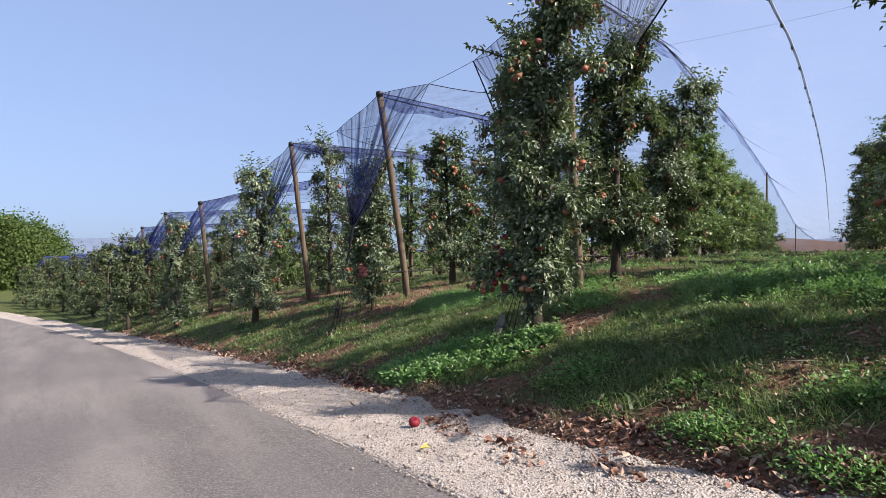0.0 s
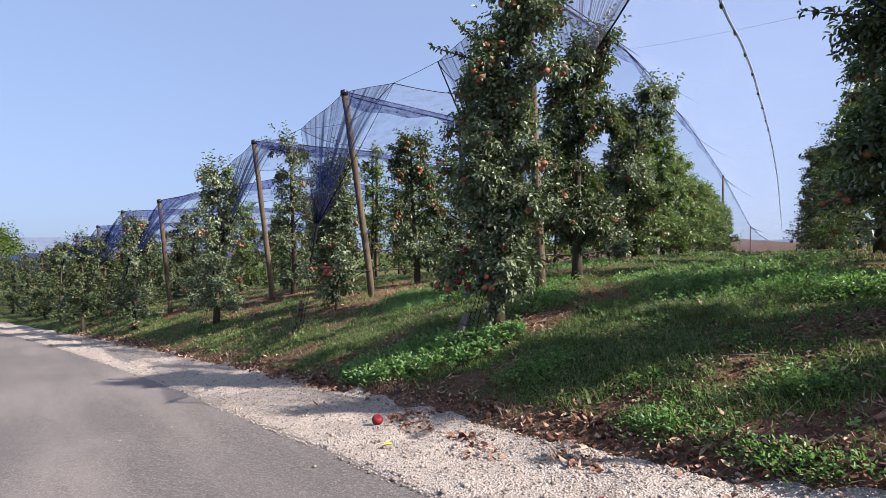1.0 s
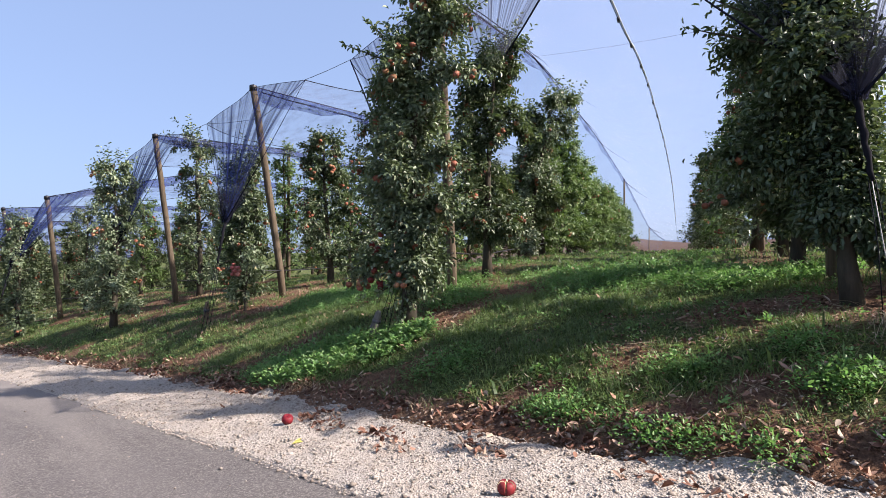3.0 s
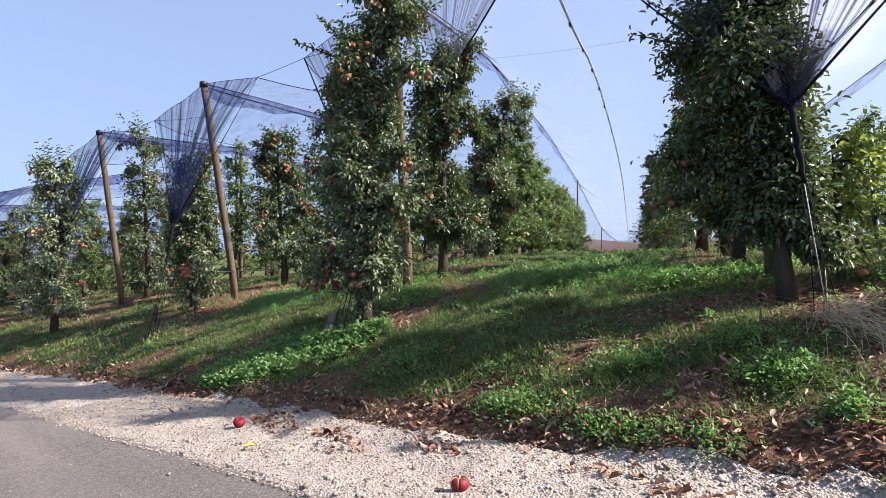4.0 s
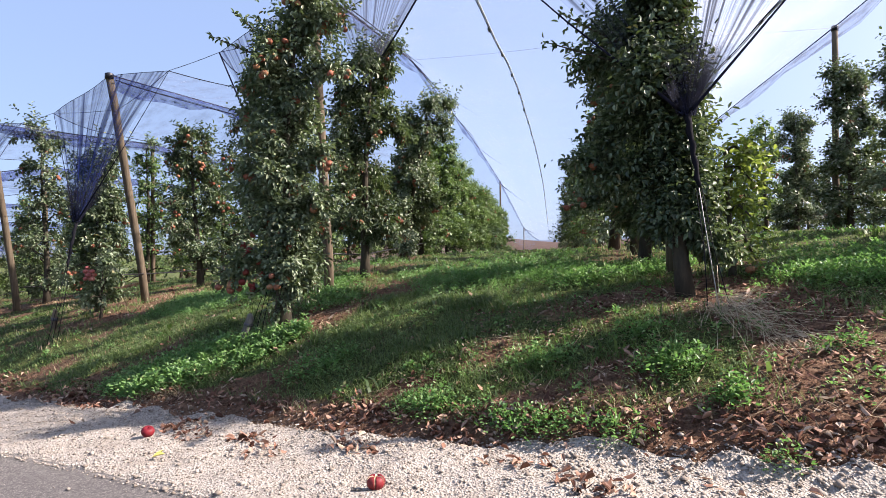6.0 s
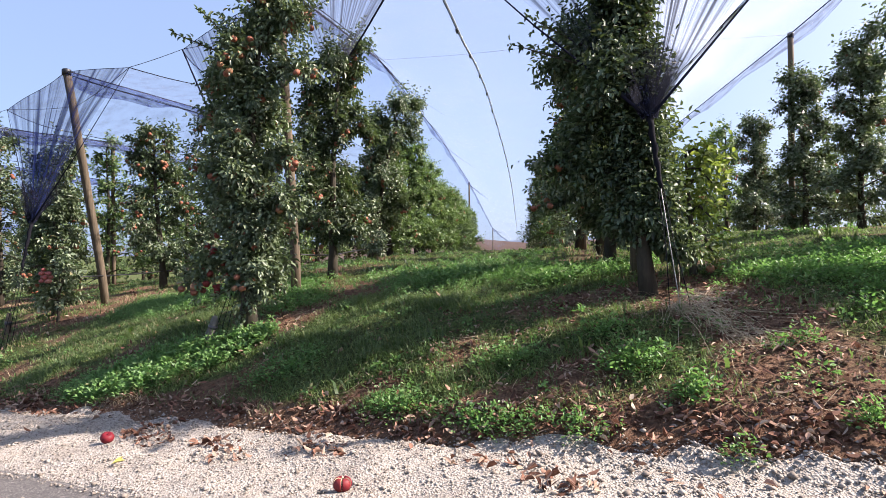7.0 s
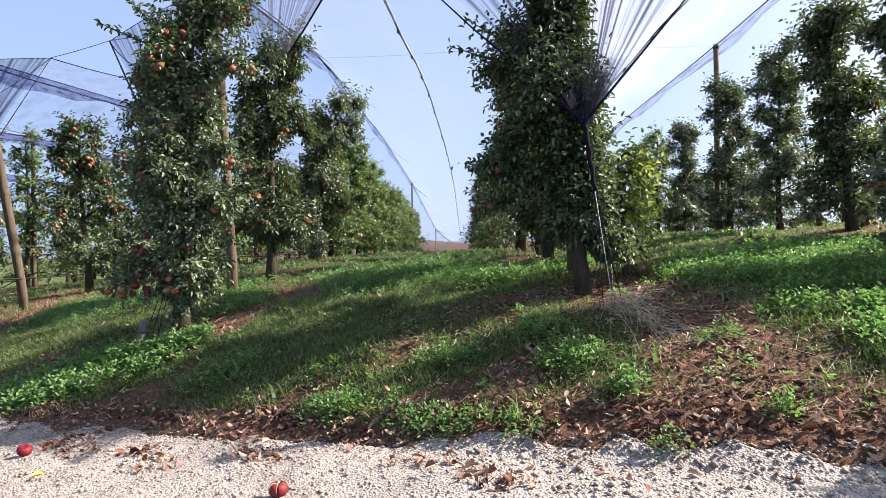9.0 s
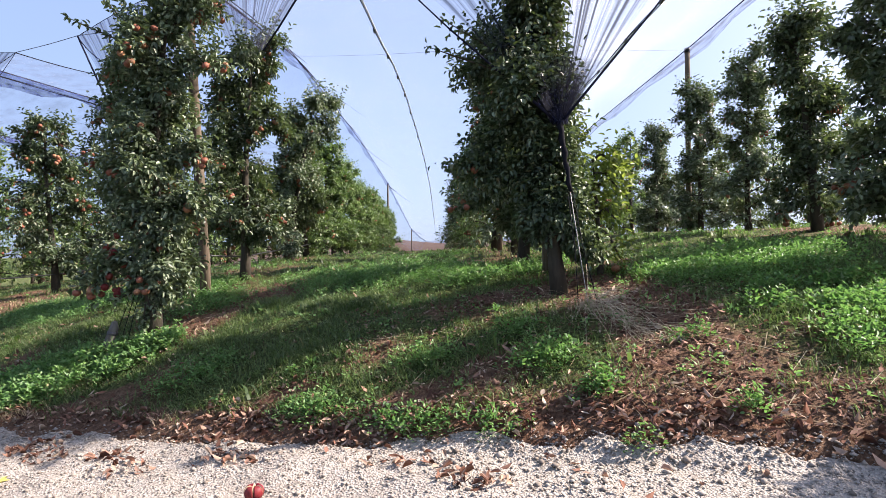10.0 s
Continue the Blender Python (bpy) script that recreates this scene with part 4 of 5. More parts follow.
def blades(P, rng, per, tall, wide, spread):
    """Tufts of bent grass blades at the points P."""
    n = len(P) * per
    base = np.repeat(P, per, 0) + np.column_stack([rng.normal(0, spread, (n, 2)), np.full(n, -0.01)])
    a = np.where(rng.random(n) < 0.3, np.pi + rng.normal(0, 0.8, n), rng.uniform(0, 2 * np.pi, n))
    h = tall * rng.uniform(0.45, 1.25, n) * np.repeat(rng.uniform(0.6, 1.3, len(P)) * (1 + 0.55 * rolls(3.1 * P[:, 0] + 2, 3.3 * P[:, 1])), per)
    out = np.stack([np.cos(a), np.sin(a), 0 * a], 1)
    s = np.stack([-np.sin(a), np.cos(a), 0 * a], 1) * (wide * rng.uniform(0.6, 1.3, n))[:, None]
    bend = rng.uniform(0.3, 1.6, n)[:, None]
    up = np.array((0, 0, 1.0))
    mid = base + up * (h * 0.55)[:, None] + out * (h[:, None] * bend * 0.35)
    tip = base + up * (h * (1 - 0.3 * bend[:, 0]))[:, None] + out * (h[:, None] * bend)
    V = np.stack([base - s, base + s, mid + s * 0.75, mid - s * 0.75, tip], 1).reshape(-1, 3)
    k = np.arange(n)[:, None] * 5
    return V, np.concatenate([k + [[0, 1, 2, 3]], k + [[3, 2, 4, 4]]])


def two_kinds(name, V, Q, material):
    """A mesh of quads and triangles (a triangle repeats its last corner)."""
    tri = Q[:, 2] == Q[:, 3]
    quads, tris = Q[~tri], Q[tri][:, :3]
    me = bpy.data.meshes.new(name)
    me.vertices.add(len(V))
    me.vertices.foreach_set("co", V.astype(np.float32).ravel())
    loops = np.concatenate([quads.ravel(), tris.ravel()]).astype(np.int32)
    me.loops.add(len(loops))
    me.loops.foreach_set("vertex_index", loops)
    starts = np.concatenate([np.arange(len(quads)) * 4, len(quads) * 4 + np.arange(len(tris)) * 3]).astype(np.int32)
    me.polygons.add(len(starts))
    me.polygons.foreach_set("loop_start", starts)
    me.update(calc_edges=True)
    me.materials.append(material)
    return me


def stuff(name, me, label, category):
    return tagged(new(name, me), label, category, kind="stuff")


def grass_weight(x, y):
    return cover(x, y) * np.clip(0.62 + 0.9 * rolls(2.6 * x, 2.9 * y), 0.12, 1)


rng = np.random.default_rng(11)
for n, x0, x1, v0, v1, per, tall, wide in ((52000, -5.0, 4.0, 1.2, 4.2, 6, 0.058, 0.0024), (30000, -14, 7.5, 1.2, 9.5, 5, 0.056, 0.0046), (8000, -16, -4.2, 1.1, 3.6, 5, 0.06, 0.005), (9000, -34, 9, 1.0, 22, 5, 0.09, 0.011)):
    V, Q = blades(scatter(rng, n, x0, x1, v0, v1, grass_weight), rng, per, tall, wide, 0.03)
    stuff("grass", two_kinds("grass", V, Q, GRASS), "short green orchard grass", "grass")


def patch_weight(x, y, patches):
    w = np.zeros_like(x)
    for px, py, rx, ry, turn in patches:
        c, s = math.cos(turn), math.sin(turn)
        dx, dy = x - px, y - py
        u, v = (dx * c + dy * s) / rx, (-dx * s + dy * c) / ry
        w = np.maximum(w, np.exp(-(u * u + v * v) ** 2))
    return w


WEED_PATCHES = [(-0.5, 6.8, 0.9, 1.2, 0.0), (0.3, 6.0, 0.5, 0.7, 0.2), (0.80, 3.24, 0.17, 0.12, 0.0), (0.71, 3.62, 0.14, 0.06, 0), (0.06, 2.98, 0.24, 0.09, -0.4), (1.08, 2.47, 0.09, 0.04, 0),
                (1.59, 3.15, 0.10, 0.05, 0), (1.62, 2.52, 0.10, 0.05, 0), (-0.6, 3.34, 0.22, 0.10, -0.2), (-0.25, 3.15, 0.12, 0.07, 0), (1.0, 2.86, 0.14, 0.06, 0), (0.5, 2.8, 0.14, 0.06, -0.3),
                (2.36, 2.90, 0.24, 0.18, 0), (2.67, 3.25, 0.3, 0.2, 0), (2.2, 3.4, 0.15, 0.10, 0), (2.4, 3.75, 0.2, 0.1, 0.3), (0.1, 3.55, 0.2, 0.08, 0),
                (2.5, 4.4, 0.7, 0.5, 0.0), (-0.2, 9.0, 1.0, 1.5, 0), (-4.2, 7.0, 1.0, 0.6, 0), (3.1, 5.2, 0.8, 0.6, 0), (-1.6, 4.1, 0.3, 0.15, 0), (-2.15, 5.95, 0.35, 0.45, 0), (-2.7, 6.9, 0.5, 0.35, 0), (-2.4, 8.6, 0.5, 0.8, 0), (0.95, 5.6, 0.5, 0.35, 0), (0.4, 5.15, 0.25, 0.15, 0), (-6.8, 6.3, 1.0, 0.3, -0.3)]


def weeds(n, x0, x1, v0, v1, leaf, weight, low=False, tall=0.05):
    """Low broad-leaved plants: short stems with upright leaves in a loose dome."""
    P = scatter(rng, n, x0, x1, v0, v1, weight)
    k = 12
    m = len(P) * k
    a = rng.uniform(0, 2 * np.pi, m)
    size = np.repeat(rng.uniform(0.6, 1.35, len(P)), k)
    r = rng.uniform(0, 1, m)
    out = np.stack([np.cos(a), np.sin(a), 0 * a], 1)
    base = np.repeat(P, k, 0) + out * (r * 0.045 * size)[:, None]
    base[:, 2] += (0.010 + tall * (1 - r ** 2) * rng.uniform(0.3, 1.0, m)) * size
    D = out * (0.35 + 0.7 * r)[:, None] + np.array((0, 0, 1.0)) * rng.uniform(0.0, 0.7, m)[:, None] + rng.normal(0, 0.25, (m, 3))
    U = np.array((0, 0, 0.45)) + np.array(SUN_DIR) * 0.9 + rng.normal(0, 0.4, (m, 3))
    return leaves(base, D, U, leaf * size * rng.uniform(0.7, 1.3, m), leaf * 0.55 * size * rng.uniform(0.8, 1.2, m), 0.15, low=low, droop=0.08)


V, Q = weeds(34000, -5, 4.2, 1.15, 4.5, 0.021, lambda x, y: patch_weight(x, y, WEED_PATCHES), tall=0.085)
stuff("weeds", mesh_of("weeds", V, Q, WEED), "bright green broad-leaved weeds in patches", "weeds")
V, Q = weeds(9000, -4.3, -2.0, 1.2, 2.9, 0.029, lambda x, y: patch_weight(x, y, [(-2.98, 4.62, 0.85, 0.27, 0.2), (-2.3, 4.80, 0.4, 0.15, 0.2)]), tall=0.11)
stuff("weeds", mesh_of("weeds", V, Q, WEED), "lush bright green weeds below the end tree", "weeds")
V, Q = weeds(2600, 0.3, 2.0, 1.3, 2.9, 0.024, lambda x, y: patch_weight(x, y, [(0.80, 3.24, 0.17, 0.12, 0.0), (0.62, 3.60, 0.12, 0.06, 0), (1.0, 2.86, 0.12, 0.06, 0), (0.1, 2.98, 0.2, 0.08, -0.4)]), tall=0.11)
stuff("weeds", mesh_of("weeds", V, Q, WEED), "thick clump of fresh green weeds below the anchor", "weeds")
V, Q = weeds(800, 1.7, 3.2, 1.6, 3.6, 0.036, lambda x, y: patch_weight(x, y, [(2.6, 3.12, 0.22, 0.16, -0.4), (2.9, 3.7, 0.3, 0.15, 0)]))
stuff("weeds", mesh_of("weeds", V, Q, WEED), "leafy green weeds on the bank", "weeds")
V, Q = weeds(2200, -0.8, 3.4, 1.45, 3.4, 0.024, lambda x, y: 0.3 * (1 - cover(x, y)) * np.clip(0.5 + rolls(5 * x, 5 * y), 0, 1))
stuff("weeds", mesh_of("weeds", V, Q, WEED), "small scattered weeds on the bare bank", "weeds")
V, Q = weeds(14000, -5, 4.2, 1.3, 4.8, 0.013, lambda x, y: cover(x, y) * np.clip(0.35 + 0.9 * rolls(1.7 * x, 1.9 * y), 0, 1), True)
stuff("clover", mesh_of("clover", V, Q, CLOVER), "low small-leaved clover in the turf", "clover")
V, Q = weeds(9000, -14, 7, 1.3, 10, 0.032, lambda x, y: np.maximum(patch_weight(x, y, WEED_PATCHES) * (y - road_edge(x) > 3.2), 0.22 * cover(x, y) ** 2), True)
stuff("weeds", mesh_of("weeds", V, Q, WEED), "bright green broad-leaved weeds between the rows", "weeds")


LITTER_PATCHES = [(0.32, 2.32, 0.16, 0.10, 0.2), (0.0, 2.62, 0.18, 0.06, -0.3), (-1.40, 2.88, 0.13, 0.05, 0), (-2.17, 3.31, 0.20, 0.08, -0.3), (-2.35, 3.52, 0.25, 0.10, -0.3), (-3.91, 4.41, 0.4, 0.10, -0.3), (-0.33, 3.03, 0.3, 0.06, -0.4), (-0.9, 2.85, 0.15, 0.05, 0), (-1.2, 3.35, 0.3, 0.05, -0.4), (-1.55, 3.12, 0.26, 0.07, -0.4), (-0.95, 3.0, 0.2, 0.06, -0.3)]


def verge_top(x, y):
    v = y - road_edge(x)
    return land(x, y) + verge_lift(x, y, v)


def verge_rim(x, y):
    """The verge with its ragged edge dipping into the soil."""
    v = y - road_edge(x)
    far = 1.25 + np.vectorize(ragged)(x)
    return land(x, y) + verge_lift(x, y, v) - 0.11 * np.clip((v / far - 0.86) / 0.14, 0, 1)


def litter_weight(x, y):
    v = y - road_edge(x)
    clump = 0.35 + 0.65 * np.clip(0.5 + 0.9 * rolls(2.3 * x + 3, 2.9 * y), 0, 1)
    heap = patch_weight(x, y, LITTER_PATCHES)
    return 0.8 * heap + 0.4 * clump * np.exp(-((v - 1.28 - widen(x)) / 0.09) ** 2) + 0.10 * (v > 1.4) * (1 - cover(x, y)) + 0.05 * np.exp(-((v - 0.95) / 0.25) ** 2) * (clump > 0.8)


def fallen(n, x0, x1, v0, v1, size, weight):
    """Curled dry leaves that lie on the ground."""
    P = scatter(rng, n, x0, x1, v0, v1, weight)
    m = len(P)
    a = rng.uniform(0, 2 * np.pi, m)
    D = np.stack([np.cos(a), np.sin(a), rng.normal(0.04, 0.13, m)], 1)
    U = np.array((0, 0, 1.0)) + rng.normal(0, 0.38, (m, 3))
    P[:, 2] = np.maximum(np.where(P[:, 1] - road_edge(P[:, 0]) < 1.35 + widen(P[:, 0]), verge_rim(P[:, 0], P[:, 1]), -9.0), ground_height(P[:, 0], P[:, 1]))
    base = P + np.column_stack([np.zeros((m, 2)), rng.uniform(0.006, 0.024, m)])
    return leaves(base, D, U, size * rng.uniform(0.6, 1.25, m), size * 0.5 * rng.uniform(0.5, 1.1, m), rng.uniform(0.0, 1.1, m)[:, None] * np.where(rng.random(m) < 0.7, 1, -0.6)[:, None], droop=rng.uniform(-0.5, 0.4, m)[:, None])


V, Q = fallen(24000, -5.0, 3.2, 0.3, 3.2, 0.050, litter_weight)
stuff("fallen_leaves", mesh_of("fallen_leaves", V, Q, DRY), "curled brown fallen leaves along the verge", "leaves")
V, Q = fallen(11000, -4.5, 2.8, 1.0, 1.9, 0.052, lambda x, y: np.clip((x + 2.6) / 2.2, 0.22, 1) * np.clip(0.25 + 0.8 * np.clip(0.5 + rolls(2.3 * x + 3, 2.9 * y), 0, 1), 0, 1) * np.exp(-((y - road_edge(x) - 1.27 - 0.6 * np.vectorize(ragged)(x)) / 0.10) ** 2))
stuff("fallen_leaves", mesh_of("fallen_leaves", V, Q, DRY), "brown curled leaves heaped along the gravel's edge", "leaves")
V, Q = fallen(9000, -1.0, 3.2, 1.35, 3.0, 0.027, lambda x, y: 0.55 * (1 - cover(x, y)))
stuff("fallen_leaves", mesh_of("fallen_leaves", V, Q, DRY), "small dry leaf scraps strewn on the bare bank", "leaves")
V, Q = fallen(16000, -14, 5, 0.9, 6.5, 0.050, litter_weight)
stuff("fallen_leaves", mesh_of("fallen_leaves", V, Q, DRY), "brown fallen leaves under the trees", "leaves")

V, Q = fallen(9000, -17, -3.6, 0.95, 1.6, 0.062, lambda x, y: np.clip(0.45 + 0.8 * rolls(1.9 * x + 1, 2.3 * y), 0, 1) * np.exp(-((y - road_edge(x) - 1.2 - 0.6 * np.vectorize(ragged)(x)) / 0.14) ** 2))
stuff("fallen_leaves", mesh_of("fallen_leaves", V, Q, DRY), "brown leaves blown along the verge below the orchard", "leaves")

# dry grass stalks heaped over the anchor at the row's end
def strands(P, a, rise, length, width, sag):
    """Thin stalks, each a bent ribbon of four joints."""
    n, k = len(P), 5
    out = np.stack([np.cos(a), np.sin(a), 0 * a], 1)
    side = np.stack([-np.sin(a), np.cos(a), 0.6 + 0 * a], 1) * width * 0.5
    V = []
    for i in range(k):
        f = i / (k - 1)
        p = P + out * (length * f)[:, None]
        p[:, 2] += length * (rise * f - sag * f * f)
        p[:, 2] = np.maximum(p[:, 2], land(p[:, 0], p[:, 1]) + 0.012)
        V += [p - side, p + side]
    V = np.stack(V, 1).reshape(-1, 3)
    q = np.array([[2 * i, 2 * i + 1, 2 * i + 3, 2 * i + 2] for i in range(k - 1)])
    return V, (q[None] + np.arange(n)[:, None, None] * 2 * k).reshape(-1, 4)


m = 170
f = rng.random(m)
turn = rng.normal(-1.1, 0.7, m)
P = np.column_stack([1.16 + 0.24 * f + rng.normal(0, 0.06, m), 3.88 - 0.52 * f + rng.normal(0, 0.06, m), np.zeros(m)])
P[:, 2] = land(P[:, 0], P[:, 1]) + rng.uniform(0.005, 0.15, m) * (1 - 0.75 * f)
V, Q = strands(P, turn, rng.normal(0.0, 0.14, m), rng.gamma(3.0, 0.075, m), 0.0019, rng.uniform(0.2, 0.7, m))
stuff("dry_stalks", mesh_of("dry_stalks", V, Q, STALK), "tangle of pale dry stalks at the net's anchor", "dry grass")
m = 90
P = np.column_stack([rng.normal(1.19, 0.05, m), rng.normal(3.84, 0.06, m), np.zeros(m)])
P[:, 2] = land(P[:, 0], P[:, 1])
V, Q = strands(P, rng.normal(-0.9, 0.8, m), rng.uniform(0.5, 1.5, m), rng.uniform(0.14, 0.38, m), 0.0019, rng.uniform(0.5, 1.3, m))
stuff("dry_stalks", mesh_of("dry_stalks", V, Q, STALK), "standing sheaf of dry stalks round the tie cords", "dry grass")
P = scatter(rng, 1900, -2.5, 3.2, 1.35, 3.2, lambda x, y: 1 - cover(x, y))
m = len(P)
V, Q = strands(P, rng.uniform(0, 6.28, m), rng.normal(0.04, 0.08, m), rng.uniform(0.05, 0.2, m), 0.0026, rng.uniform(0.1, 0.3, m))
stuff("dry_stalks", mesh_of("dry_stalks", V, Q, STRAW), "dry stalks strewn on bare soil", "dry grass")
V, Q = blades(scatter(rng, 1700, -6, 4, 1.25, 4.5, lambda x, y: 0.7 * (1 - cover(x, y))), rng, 5, 0.05, 0.0012, 0.035)
stuff("dry_grass", two_kinds("dry_grass", V, Q, STRAW), "thin pale dry grass", "dry grass")


V, Q = blades(scatter(rng, 9000, -17, -3.4, 1.15, 5.0, lambda x, y: np.clip(0.15 + 1.1 * rolls(1.3 * x + 4, 1.9 * y), 0, 0.8)), rng, 5, 0.055, 0.0030, 0.05)
stuff("dry_grass", two_kinds("dry_grass", V, Q, STRAW), "yellowed grass in patches between the rows", "dry grass")
V, Q = blades(scatter(rng, 9000, -7, 5.5, 2.0, 9.0, lambda x, y: 0.75 * np.exp(-((np.abs((x - 1.2 + 1.8) % 3.6 - 1.8)) / 0.4) ** 2) * np.clip(0.4 + rolls(2.2 * x, 1.4 * y), 0, 1) * (cover(x, y) > 0.25)), rng, 5, 0.13, 0.0036, 0.05)
stuff("grass", two_kinds("grass", V, Q, GRASS), "tall grass round the feet of the trees", "grass")
V, Q = blades(scatter(rng, 2600, -4.5, -1.5, 1.2, 2.6, lambda x, y: patch_weight(x, y, [(-3.15, 4.30, 0.45, 0.10, -0.3), (-2.6, 4.45, 0.35, 0.09, -0.2), (-4.3, 4.75, 0.4, 0.08, -0.3), (-1.55, 3.7, 0.12, 0.07, 0)])), rng, 5, 0.075, 0.0016, 0.04)
stuff("dry_grass", two_kinds("dry_grass", V, Q, STRAW), "pale dry straw below the weeds", "dry grass")


def stone_meshes(k):
    out = []
    for i in range(k):
        r = np.random.default_rng(70 + i)
        bm = bmesh.new()
        bmesh.ops.create_icosphere(bm, subdivisions=1, radius=1.0)
        for v in bm.verts:
            v.co *= r.uniform(0.72, 1.18)
            v.co.z *= 0.5
        me = bpy.data.meshes.new("stone")
        bm.to_mesh(me)
        bm.free()
        me.materials.append(STONE)
        out.append(me)
    return out


# loose chips on the verge: the nearest one by one, the rest together
STONES = stone_meshes(6)
m = 300
x = rng.uniform(-1.9, 2.3, m)
v = rng.uniform(0.25, 1.0, m) + widen(x)
y = road_edge(x) + v
size = rng.uniform(0.005, 0.010, m) * np.where(x > 0.2, 1.25, 1.0)
for i in range(m):
    o = part("stone", STONES[int(rng.integers(6))], verge)
    s = float(size[i])
    o.matrix_basis = Matrix.LocRotScale((x[i], y[i], float(verge_top(x[i], y[i]))), Euler(rng.uniform(0, 6.28, 3) * (0.15, 0.15, 1)), (s * rng.uniform(0.8, 1.4), s, s))
m = 26000
x = np.concatenate([rng.uniform(-5, 2.6, 22000), rng.uniform(-16, -5, 4000)])
v = np.where(rng.random(m) < 0.22, rng.normal(1.06, 0.10, m) + widen(x), rng.uniform(-0.02, 1.14, m) * (1 + widen(x)))
loose = rng.random(m) < 0.006
v = np.where(loose, rng.uniform(-1.0, 0, m), v)
rim = rng.random(m) < 0.06
v = np.where(rim & ~loose, rng.normal(0.0, 0.022, m), v)
y = road_edge(x) + v
size = rng.gamma(2.6, 0.0020, m) * np.where(x < -5, 1.4, np.where((x > 0.1) & (v > 0.7), 1.2, 1.0))
z = np.where(loose | (v < 0.0), land(x, y) + 0.012, np.maximum(verge_rim(x, y), ground_height(x, y)))
ico = np.array([(0, 0, 1), (1, 0, 0.1), (0.1, 1, 0), (-1, 0.1, 0), (0, -1, 0.1), (0, 0, -0.6)])
tri = np.array([[0, 1, 2], [0, 2, 3], [0, 3, 4], [0, 4, 1], [5, 2, 1], [5, 3, 2], [5, 4, 3], [5, 1, 4]])
shape = ico[None] * (1 + rng.normal(0, 0.18, (m, 6, 3))) * np.array((1, 1, 0.7))
ang = rng.uniform(0, 6.28, m)
c, s = np.cos(ang)[:, None], np.sin(ang)[:, None]
V = np.stack([shape[:, :, 0] * c - shape[:, :, 1] * s, shape[:, :, 0] * s + shape[:, :, 1] * c, shape[:, :, 2]], 2) * size[:, None, None]
V += np.stack([x, y, z + 0.2 * size], 1)[:, None, :]
chips = solid("chippings", V.reshape(-1, 3), (tri[None] + np.arange(m)[:, None, None] * 6).reshape(-1, 3), STONE, False, verge)
tagged(chips, kind="stuff")

# clods of bare soil
P = scatter(rng, 9000, -4.5, 3.2, 1.3, 3.6, lambda x, y: (1 - cover(x, y)) ** 2)
m = len(P)
size = rng.gamma(1.6, 0.0055, m)
V = ico[None] * (1 + rng.normal(0, 0.2, (m, 6, 3))) * np.array((1, 1, 0.65)) * size[:, None, None] + P[:, None, :]
clods = solid("soil_clods", V.reshape(-1, 3), (tri[None] + np.arange(m)[:, None, None] * 6).reshape(-1, 3), SOIL)
tagged(clods, "crumbs and clods of reddish soil", "soil", kind="stuff")

# the stub of an old anchor by the row's end
stub = new("wooden_stub")
stub.matrix_basis = at_ground(-2.62, 4.86)
part("stake", tube_mesh("stake", [([(0, 0, -0.1), (0.012, 0, 0.15), (0.045, 0.02, 0.27), (0.05, 0.02, 0.32)], [0.043, 0.041, 0.036, 0.022])], STUB, 9), stub)
part("collar", tube_mesh("collar", [([(0.030, 0.013, 0.21), (0.036, 0.015, 0.235)], [0.043, 0.043])], WIRE, 9), stub, "rusty wire collar")
tagged(stub, "short weathered grey wooden stub beside the end tree", "stub")

# ---- windfalls ----
FLESH = plain("apple_flesh", (0.62, 0.50, 0.34), 0.6)


def apple_piece(a0, a1):
    """A wedge of a split apple between two angles: skin outside, pale flesh on the cut sides."""
    bm = bmesh.new()
    n, m = 8, 10
    grid = []
    for i in range(n + 1):
        a = a0 + (a1 - a0) * i / n
        row = []
        for j in range(1, m):
            th = math.pi * j / m
            r, z = math.sin(th), math.cos(th)
            z -= 0.32 * math.exp(-(r / 0.33) ** 2) * (1 if z > 0 else -0.6)
            row.append(bm.verts.new((r * math.cos(a), r * math.sin(a), z * 0.88)))
        grid.append(row)
    for i in range(n):
        for j in range(m - 2):
            f = bm.faces.new((grid[i][j], grid[i][j + 1], grid[i + 1][j + 1], grid[i + 1][j]))
            f.smooth = True
    top, low = bm.verts.new((0, 0, 0.5)), bm.verts.new((0, 0, -0.6))
    for i in range(n):
        bm.faces.new((top, grid[i][0], grid[i + 1][0]))
        bm.faces.new((low, grid[i + 1][-1], grid[i][-1]))
    for row in (grid[0], grid[-1]):
        f = bm.faces.new([top] + (row if row is grid[-1] else row) + [low])
        f.material_index = 1
    bmesh.ops.recalc_face_normals(bm, faces=bm.faces[:])
    me = bpy.data.meshes.new("apple_piece")
    bm.to_mesh(me)
    bm.free()
    me.materials.append(APPLE_RED)
    me.materials.append(FLESH)
    return me


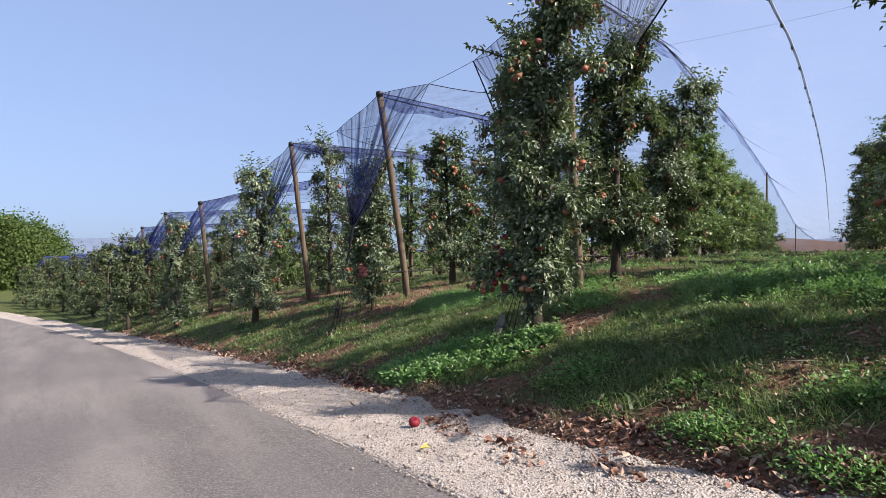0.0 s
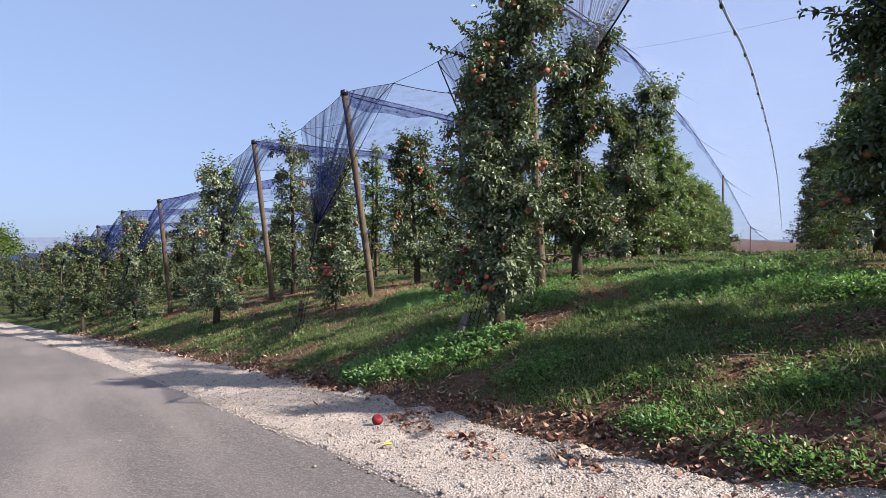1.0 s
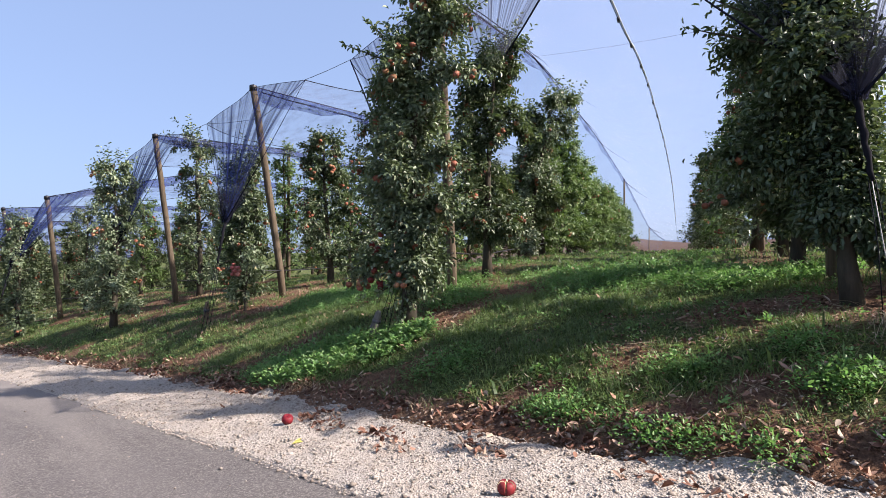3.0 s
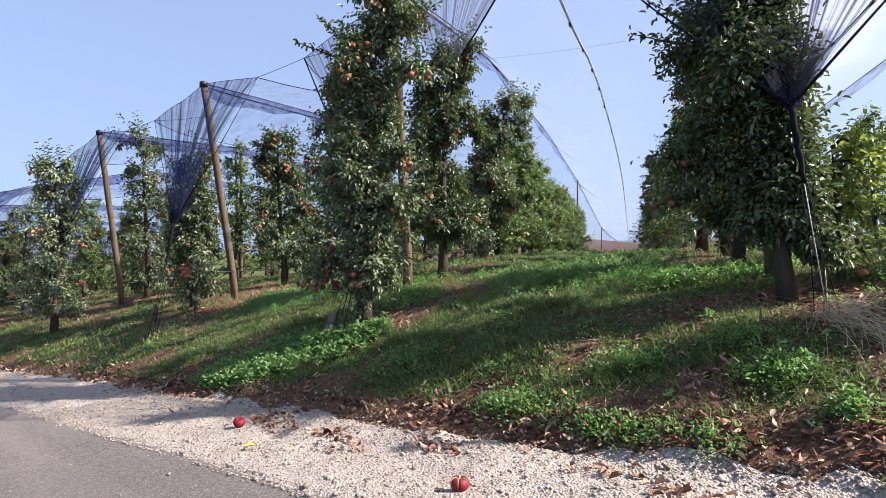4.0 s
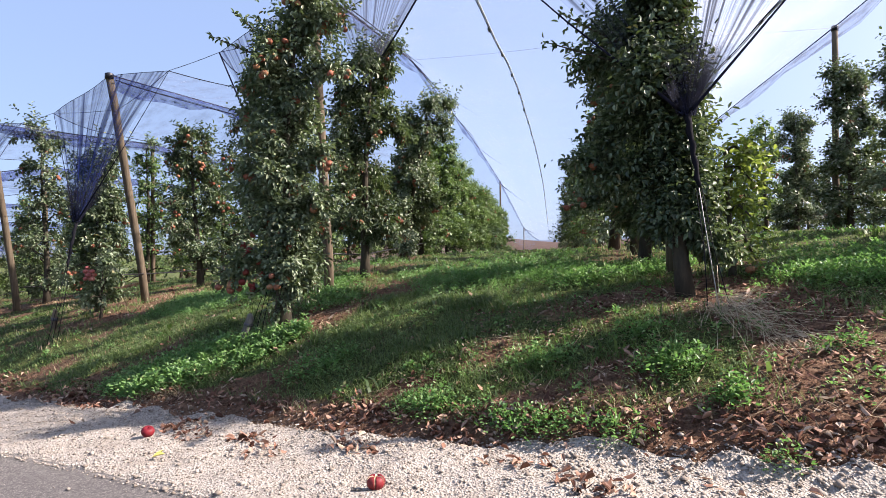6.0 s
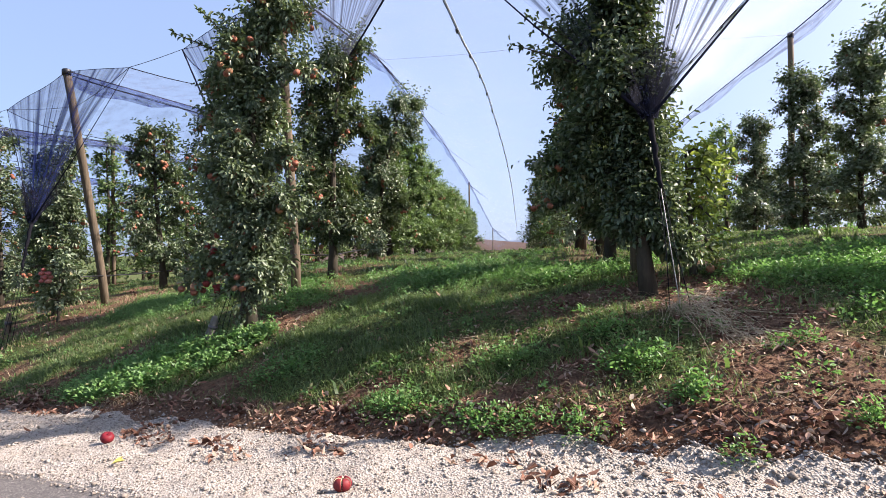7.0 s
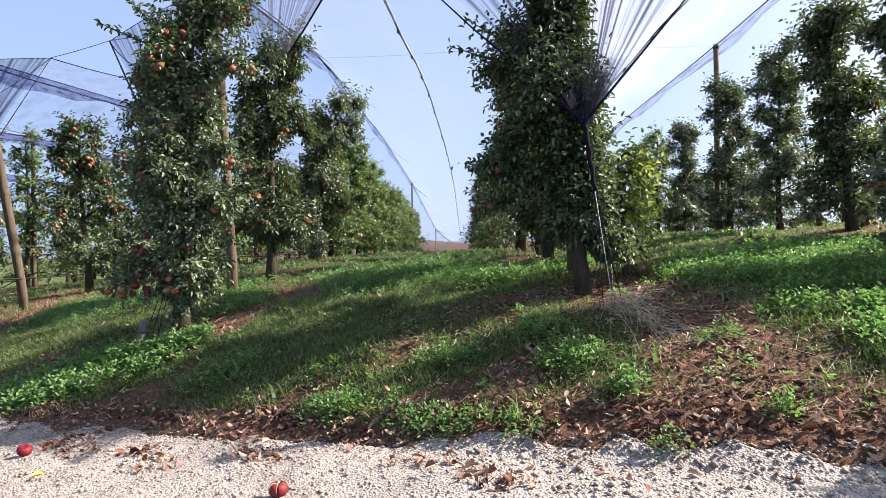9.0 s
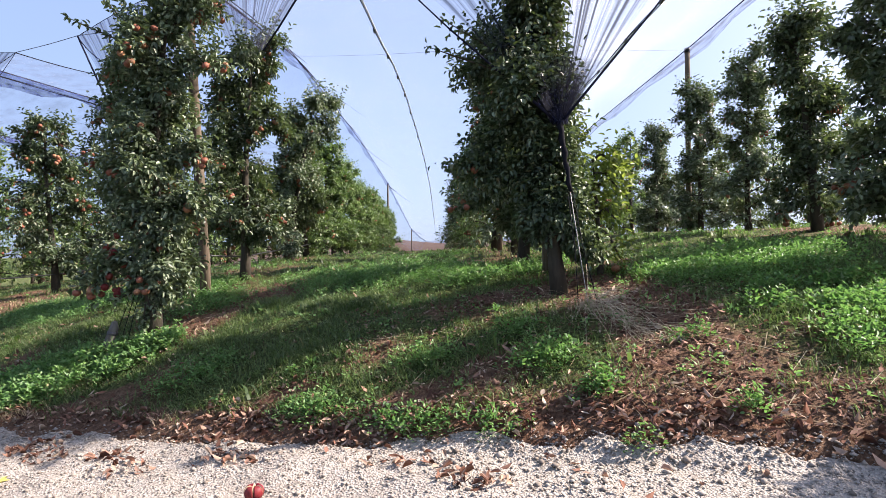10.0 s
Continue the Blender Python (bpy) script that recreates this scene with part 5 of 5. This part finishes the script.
ax, ay, r = -2.445, 3.315, 0.041
o = new("apple", WINDFALL)
o.matrix_basis = Matrix.LocRotScale((ax, ay, float(verge_top(ax, ay)) + 0.036), Euler((0.35, 0.25, 0.3)), (r, r, r))
tagged(o, "whole red apple fallen on the pale gravel", "apple", "windfall apples")
ax, ay, r = -0.60, 2.385, 0.039
split = new("apple")
split.location = (ax, ay, float(verge_top(ax, ay)) + 0.028)
for a0, a1 in ((-2.6, -1.35), (-1.35, -0.2), (-0.2, 1.6), (1.6, 3.68)):
    mid = 0.5 * (a0 + a1)
    o = part("piece", apple_piece(a0, a1), split)
    o.matrix_basis = Matrix.LocRotScale((0.004 * math.cos(mid), 0.004 * math.sin(mid), 0.0), Euler((-0.08 * math.sin(mid), 0.08 * math.cos(mid), 0)), (r, r, r))
tagged(split, "red apple burst open on the pale gravel", "apple", "windfall apples")


YELLOW = plain("yellow_leaf", (0.55, 0.50, 0.12), 0.6)
v, q = leaves(np.array([[0.0, 0, 0.012], [0.02, 0.01, 0.016]]), np.array([[1.0, 0.3, 0.1], [0.3, 1.0, 0.2]]), np.array([[0.1, -0.2, 1.0], [-0.2, 0.1, 1.0]]), np.array([0.075, 0.055]), np.array([0.035, 0.03]), 0.5, droop=-0.1)
o = new("leaf", mesh_of("leaf", v, q, YELLOW))
o.location = (-2.08, 2.87, float(verge_top(-2.08, 2.87)))
tagged(o, "yellow fallen leaf on pale gravel", "leaf")


def stump(x, y):
    """A short split stake that anchors a net."""
    ob = new("anchor_stake")
    ob.matrix_basis = at_ground(x, y)
    part("stake", tube_mesh("stake", [([(0, 0, -0.15), (0.01, 0, 0.12), (0.05, -0.02, 0.30)], [0.045, 0.040, 0.028])], POST, 8), ob)
    part("binding", tube_mesh("binding", [([(0.02, -0.006, 0.15), (0.03, -0.01, 0.19)], [0.046, 0.044])], WIRE, 8), ob, "rusty wire binding")
    return tagged(ob, "grey split wooden stake tied with wire", "stake")


stump(-6.75, 7.0)

# ---- woods and hills far off ----
def woodland(name, n, place_fn, leaf, label):
    """A far wood: crowns of many leaf clumps."""
    P, U = place_fn(n)
    m = len(P)
    D = rng.normal(0, 1, (m, 3)) + (0, 0, -0.2)
    V, Q = leaves(P, D, U + rng.normal(0, 0.5, (m, 3)), leaf * rng.uniform(0.6, 1.4, m), leaf * 0.8 * rng.uniform(0.6, 1.3, m), low=True)
    return stuff(name, mesh_of(name, V, Q, WOOD_LEAF), label, "woods")


def wood_left(n):
    """Crowns on a slope beyond the bend of the road, stepping down to the right."""
    P, U = [], []
    for i in range(36):
        f = rng.random() * 0.55
        d = rng.uniform(62, 85)
        az = radians(-66.6 - 12 * f)
        top = 4.4 * min(1.0, 0.4 + 2.4 * f) * rng.uniform(0.8, 1.0) * d / 72
        c = np.array((d * math.sin(az), d * math.cos(az), top - 4.9))
        k = n // 36
        q = unit(rng.normal(0, 1, (k, 3)))
        rad = np.array((2.4, 2.4, 4.4)) * rng.uniform(0.75, 1.15)
        lumps = 1 + 0.16 * np.sin(5 * q[:, :1] + i) * np.sin(6 * q[:, 1:2] + 2 * i) + 0.10 * np.sin(13 * q[:, 2:3] + i)
        P.append(c + q * rad * lumps * (rng.uniform(0.82, 1.0, (k, 1))))
        U.append(q + (0, 0, 0.6))
    return np.concatenate(P), np.concatenate(U)


woodland("far_wood", 60000, wood_left, 0.25, "green broad-leaved wood beyond the road's bend")


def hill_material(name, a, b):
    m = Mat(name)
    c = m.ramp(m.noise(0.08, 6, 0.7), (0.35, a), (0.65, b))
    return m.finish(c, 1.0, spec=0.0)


def ridge_of_hills(name, dist, az0, az1, low, high, material, label, wave):
    n = 90
    verts = []
    for i in range(n + 1):
        a = radians(az0 + (az1 - az0) * i / n)
        f = i / n
        ends = min(1.0, f * 6, (1 - f) * 6)
        h = low + (high - low) * ends * (0.80 + 0.12 * math.sin(wave * f + 1) + 0.08 * math.sin(3.3 * wave * f))
        for r, z in ((dist - 60, -30.0), (dist, h), (dist + 160, h - 30)):
            verts.append((r * math.sin(a), r * math.cos(a), z))
    quads = []
    for i in range(n):
        for k in range(2):
            quads.append((i * 3 + k, i * 3 + k + 1, (i + 1) * 3 + k + 1, (i + 1) * 3 + k))
    ob = solid(name, verts, quads, material, True)
    return tagged(ob, label, "hills", kind="structure")


# the blue of distance haze is put into the far hills' base colour
ridge_of_hills("backdrop_hills", 1500, -100, 60, -10, 30, hill_material("haze_tinted_hill", (0.085, 0.110, 0.160), (0.110, 0.140, 0.195)), "distant hills with pale blue haze in their colour", 9)
ridge_of_hills("backdrop_wood", 150, -30, 75, -3, 4.4, hill_material("bare_hill_wood", (0.065, 0.047, 0.042), (0.095, 0.075, 0.069)), "brown bare hedge line beyond the orchard", 11)
